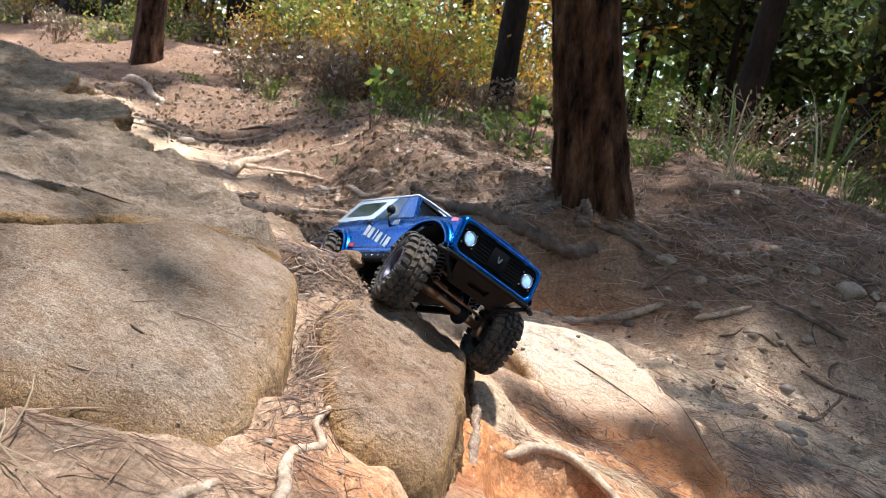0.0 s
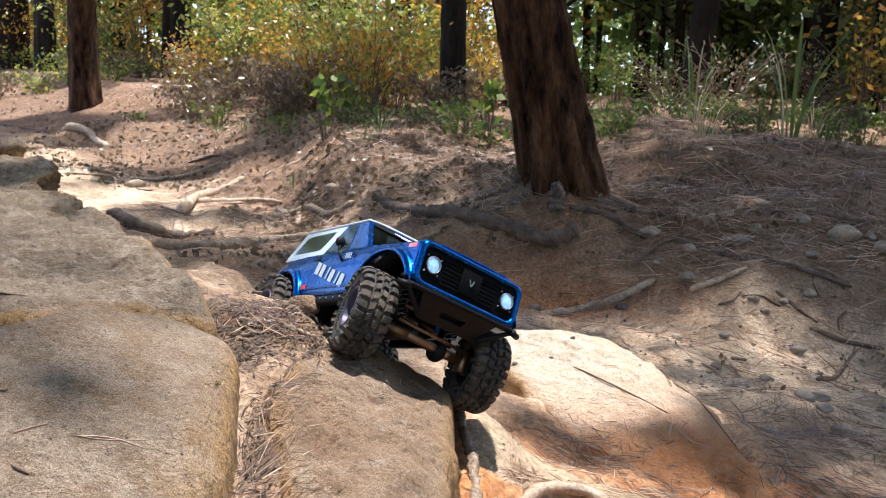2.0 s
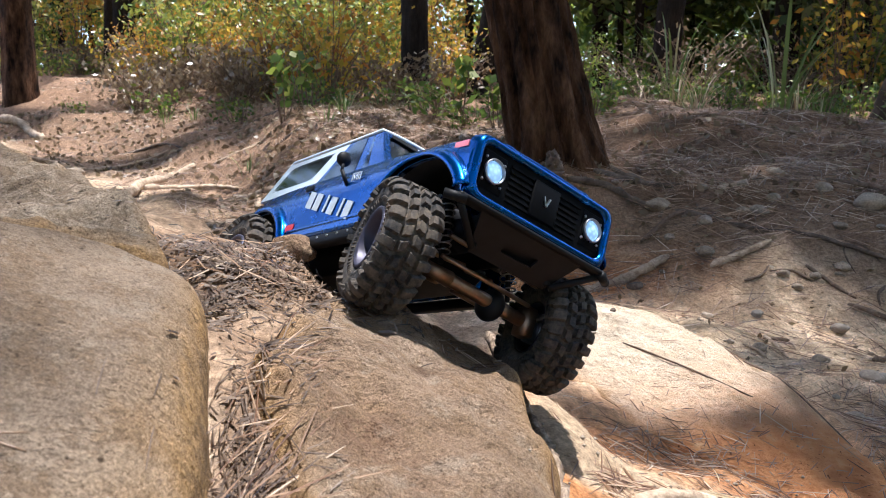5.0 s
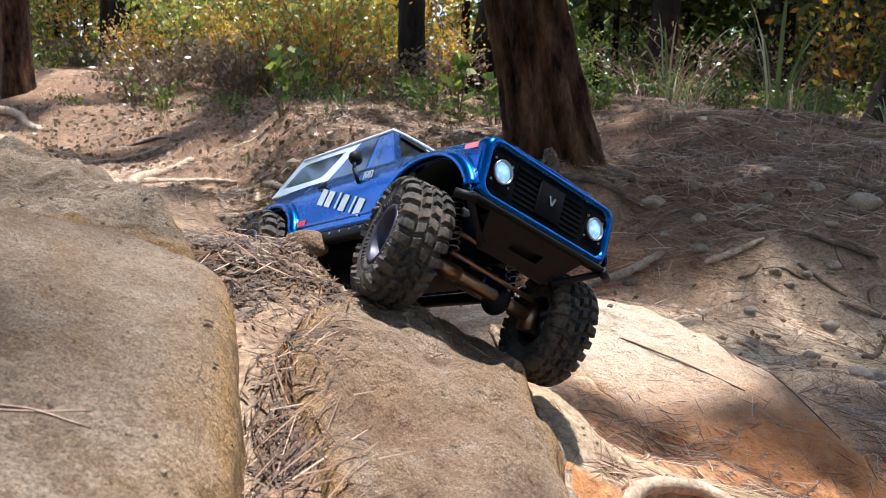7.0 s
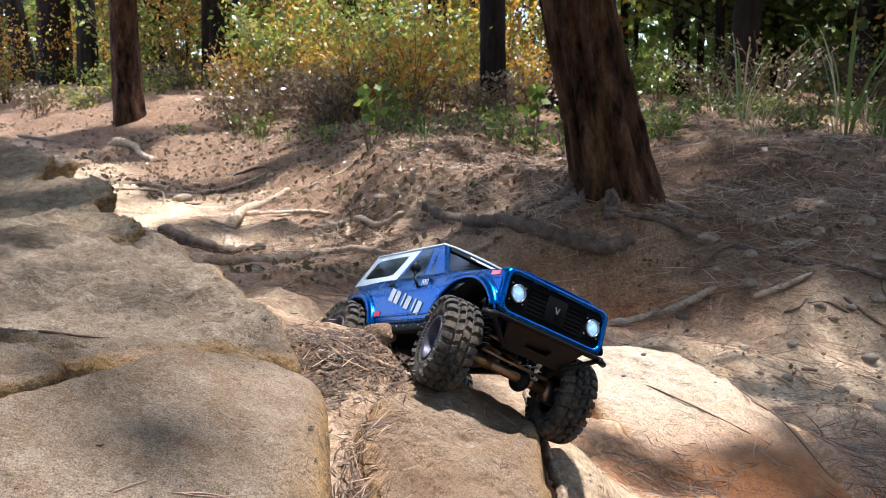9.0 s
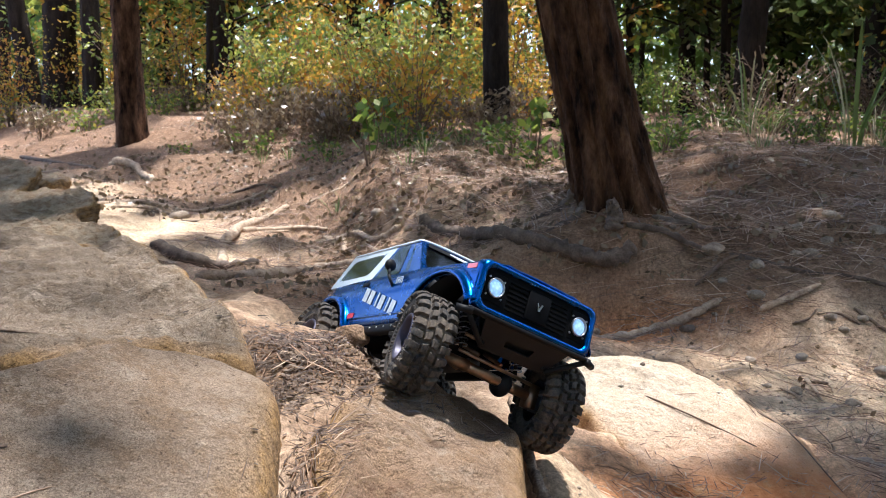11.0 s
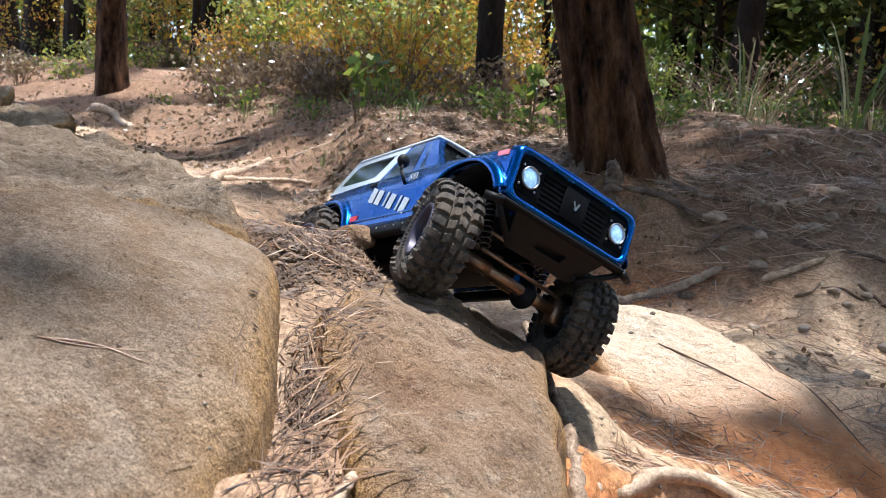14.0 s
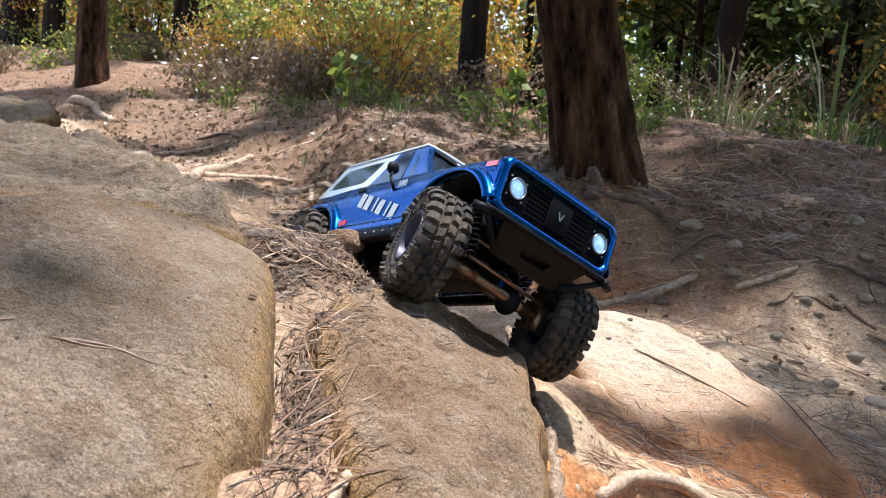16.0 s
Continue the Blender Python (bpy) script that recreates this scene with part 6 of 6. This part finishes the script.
def axle(cx, cz, roll, steer, label):
    """A solid axle with its housing, links and two wheels."""
    base = pose(cx, 0, cz, roll, 0, 0)
    bm = bmesh.new()
    rod(bm, (0, -0.072, 0), (0, 0.072, 0), 0.0068, 16)
    for s in (-1, 1):
        rod(bm, (0, s * 0.030, 0), (0, s * 0.058, 0), 0.0082, 16, 0.0066)
        box(bm, 0, s * 0.074, 0, 0.018, 0.012, 0.030)
    bmesh.ops.transform(bm, verts=bm.verts, matrix=base)
    ax = part("axle", bm, M_BRONZE, car, label)
    bm = bmesh.new()
    bmesh.ops.create_uvsphere(bm, u_segments=20, v_segments=12, radius=0.0175, matrix=base @ Matrix.LocRotScale((-0.006, 0.030, 0), None, (1.0, 0.75, 0.95)))
    part("gear_housing", bm, M_BLACK, ax)
    inward = -1 if cx > 0 else 1
    for s in (-1, 1):
        bm = bmesh.new()
        rod(bm, base @ Vector((0.004 * inward, s * 0.040, -0.006)), (cx + inward * 0.105, s * 0.030, 0.010), 0.0032, 10)
        part("lower_link", bm, M_BRONZE, ax)
        bm = bmesh.new()
        rod(bm, base @ Vector((0, s * 0.018, 0.020)), (cx + inward * 0.090, s * 0.028, 0.030), 0.0028, 10)
        part("upper_link", bm, M_BRONZE, ax)
        bm = bmesh.new()
        a, b = base @ Vector((0.0, s * 0.045, 0.010)), Vector((cx + inward * 0.02, s * 0.042, 0.072))
        rod(bm, a, b, 0.0025, 8)
        rod(bm, a.lerp(b, 0.5), b, 0.0062, 14)
        shock = part("shock_absorber", bm, M_BLACK, ax)
        coil = [a.lerp(b, 0.12 + 0.7 * k / 80) + (b - a).to_track_quat("Z", "Y") @ Vector((0.0082 * math.cos(k * 0.63), 0.0082 * math.sin(k * 0.63), 0)) for k in range(81)]
        co, faces = tube([tuple(p) for p in coil], np.full(81, 0.0009), 5)
        raw("spring", co, faces, M_STEEL, shock)
    if cx > 0:
        for off, z in ((0.018, 0.010), (0.022, 0.030)):
            bm = bmesh.new()
            rod(bm, base @ Vector((off, -0.058, z)), base @ Vector((off, 0.058, z)), 0.0024, 10)
            part("steering_link", bm, M_BRONZE, ax)
    for s in (-1, 1):
        hub = base @ pose(0, s * 0.103, 0, 0, 0, steer)
        bm = bmesh.new()
        box(bm, 0, -s * 0.015, 0, 0.014, 0.012, 0.030)
        rod(bm, (0, -s * 0.012, 0), (0, s * 0.004, 0), 0.011, 16)
        box(bm, 0.016, -s * 0.016, 0.008, 0.024, 0.006, 0.006)
        bmesh.ops.transform(bm, verts=bm.verts, matrix=hub)
        part("steering_knuckle", rounded(bm, 0.0008, 1), M_STEEL, ax)
        wheel(hub @ pose(0, 0, 0, 0, 0, 0 if s < 0 else 180))


def tyre_mesh():
    """A tyre moulded in one piece: staggered centre lugs, shoulder lugs that wrap onto the sidewalls."""
    outer = [(0.0285, -0.0185), (0.033, -0.0212), (0.041, -0.0232), (0.049, -0.0230), (0.0535, -0.0212), (0.0552, -0.016), (0.0557, 0.0)]
    outer = outer + [(r, -o) for r, o in outer[-2::-1]]
    run = np.concatenate([[0], np.cumsum(np.hypot(*np.diff(np.array(outer), axis=0).T))])
    u = np.linspace(0, run[-1], 64)
    r, o = (np.interp(u, run, np.array(outer)[:, k]) for k in (0, 1))
    n, per = 25, 18
    a = np.linspace(0, 2 * math.pi, n * per, endpoint=False)[:, None]
    side, wide = np.sign(o)[None], np.abs(o)[None]
    turn = a / (2 * math.pi) * n + np.where(side > 0, 0.5, 0.0)
    block = lambda phase, gap: rise((0.5 - gap - np.abs(phase % 1 - 0.5)) / 0.07)
    centre = block(turn + 0.5 + side * o[None] * 26, 0.13) * rise((wide - 0.0008) / 0.0012) * rise((0.0098 - wide) / 0.0012)
    reach = np.where(np.floor(turn) % 2 > 0, 0.0470, 0.0505)
    shoulder = block(turn - wide * 14, 0.15) * rise((wide - 0.0118) / 0.0012) * rise((r[None] - reach) / 0.0015)
    ring = block(turn * 2, 0.22) * rise((0.0022 - np.abs(r[None] - 0.0372)) / 0.0006) * 0.25 * (wide > 0.02)
    lift = 0.0052 * np.maximum(np.maximum(centre, shoulder), ring)
    nr, no = np.gradient(-o, u), np.gradient(r, u)
    nr, no = -nr, -no
    rad, off = r[None] + lift * nr[None], o[None] + lift * no[None]
    co = np.stack([rad * np.cos(a), off, rad * np.sin(a)], -1)
    inner = np.stack([0.026 * np.cos(a), 0 * a, 0.026 * np.sin(a)], -1)
    co = np.concatenate([co, inner], 1)
    m = co.shape[1]
    idx = np.arange(co.shape[0] * m).reshape(-1, m)
    nxt, right = np.roll(idx, -1, 0), np.roll(idx, -1, 1)
    faces = np.stack([idx, nxt, np.roll(nxt, -1, 1), right], -1).reshape(-1, 4)
    me = bpy.data.meshes.new("tyre")
    me.from_pydata(co.reshape(-1, 3).tolist(), [], faces.tolist())
    bm = bmesh.new()
    bm.from_mesh(me)
    bmesh.ops.recalc_face_normals(bm, faces=bm.faces)
    bm.to_mesh(me)
    bm.free()
    me.materials.append(M_RUBBER)
    return me


def rim_mesh():
    bm = bmesh.new()
    lathe(bm, [(0.0262, 0.019), (0.0262, -0.016), (0.0300, -0.0192), (0.0300, -0.0215), (0.0275, -0.0222), (0.0255, -0.0195), (0.0240, -0.013), (0.0225, -0.006), (0.0165, -0.0035), (0.0155, -0.0085), (0.0095, -0.0090), (0.0085, -0.0105), (0.0001, -0.0105)], 48)
    bmesh.ops.recalc_face_normals(bm, faces=bm.faces)
    me = bpy.data.meshes.new("wheel")
    bm.to_mesh(me)
    bm.free()
    for p in me.polygons:
        p.use_smooth = True
    me.materials.append(M_RIM)
    return me


TYRE, RIM = tyre_mesh(), rim_mesh()


def bolt_mesh(r, d, material):
    bm = bmesh.new()
    rod(bm, (0, 0, 0), (0, -d, 0), r, 6)
    me = bpy.data.meshes.new("bolt")
    bm.to_mesh(me)
    bm.free()
    me.materials.append(material)
    return me


NUT, HOLE, PIN = bolt_mesh(0.0015, 0.0024, M_STEEL), bolt_mesh(0.0028, 0.0006, M_BLACK), bolt_mesh(0.0006, 0.0008, M_RIM)


def wheel(at):
    w = new("wheel", RIM)
    w.parent = car
    w.matrix_local = at
    tagged(w, "dusty purple-grey wheel with a lugged tyre")
    ty = new("tyre", TYRE)
    ty.parent = w
    tagged(ty, "knobbly black off-road tyre, dusty")
    for k in range(6):
        a = radians(60 * k)
        for name, me, r, y in (("wheel_nut", NUT, 0.0125, -0.009), ("vent_hole", HOLE, 0.0195, -0.0052)):
            a2 = a + (radians(30) if name == "vent_hole" else 0)
            ob = new(name, me)
            ob.parent = w
            ob.matrix_local = pose(r * math.cos(a2), y, r * math.sin(a2))
    for k in range(12):
        a = radians(30 * k)
        ob = new("ring_bolt", PIN)
        ob.parent = w
        ob.matrix_local = pose(0.0287 * math.cos(a), -0.0215, 0.0287 * math.sin(a))


axle(FRONT, -0.022, -3.0, -14.0, "bronze front axle with the wheels turned")
axle(REAR, -0.018, -8.0, 0.0, "bronze rear axle")
bm = bmesh.new()
rod(bm, (0.12, 0.008, -0.004), (0.03, 0, 0.012), 0.004, 10)
part("drive_shaft", bm, M_STEEL, car)

# ---- end truck ----
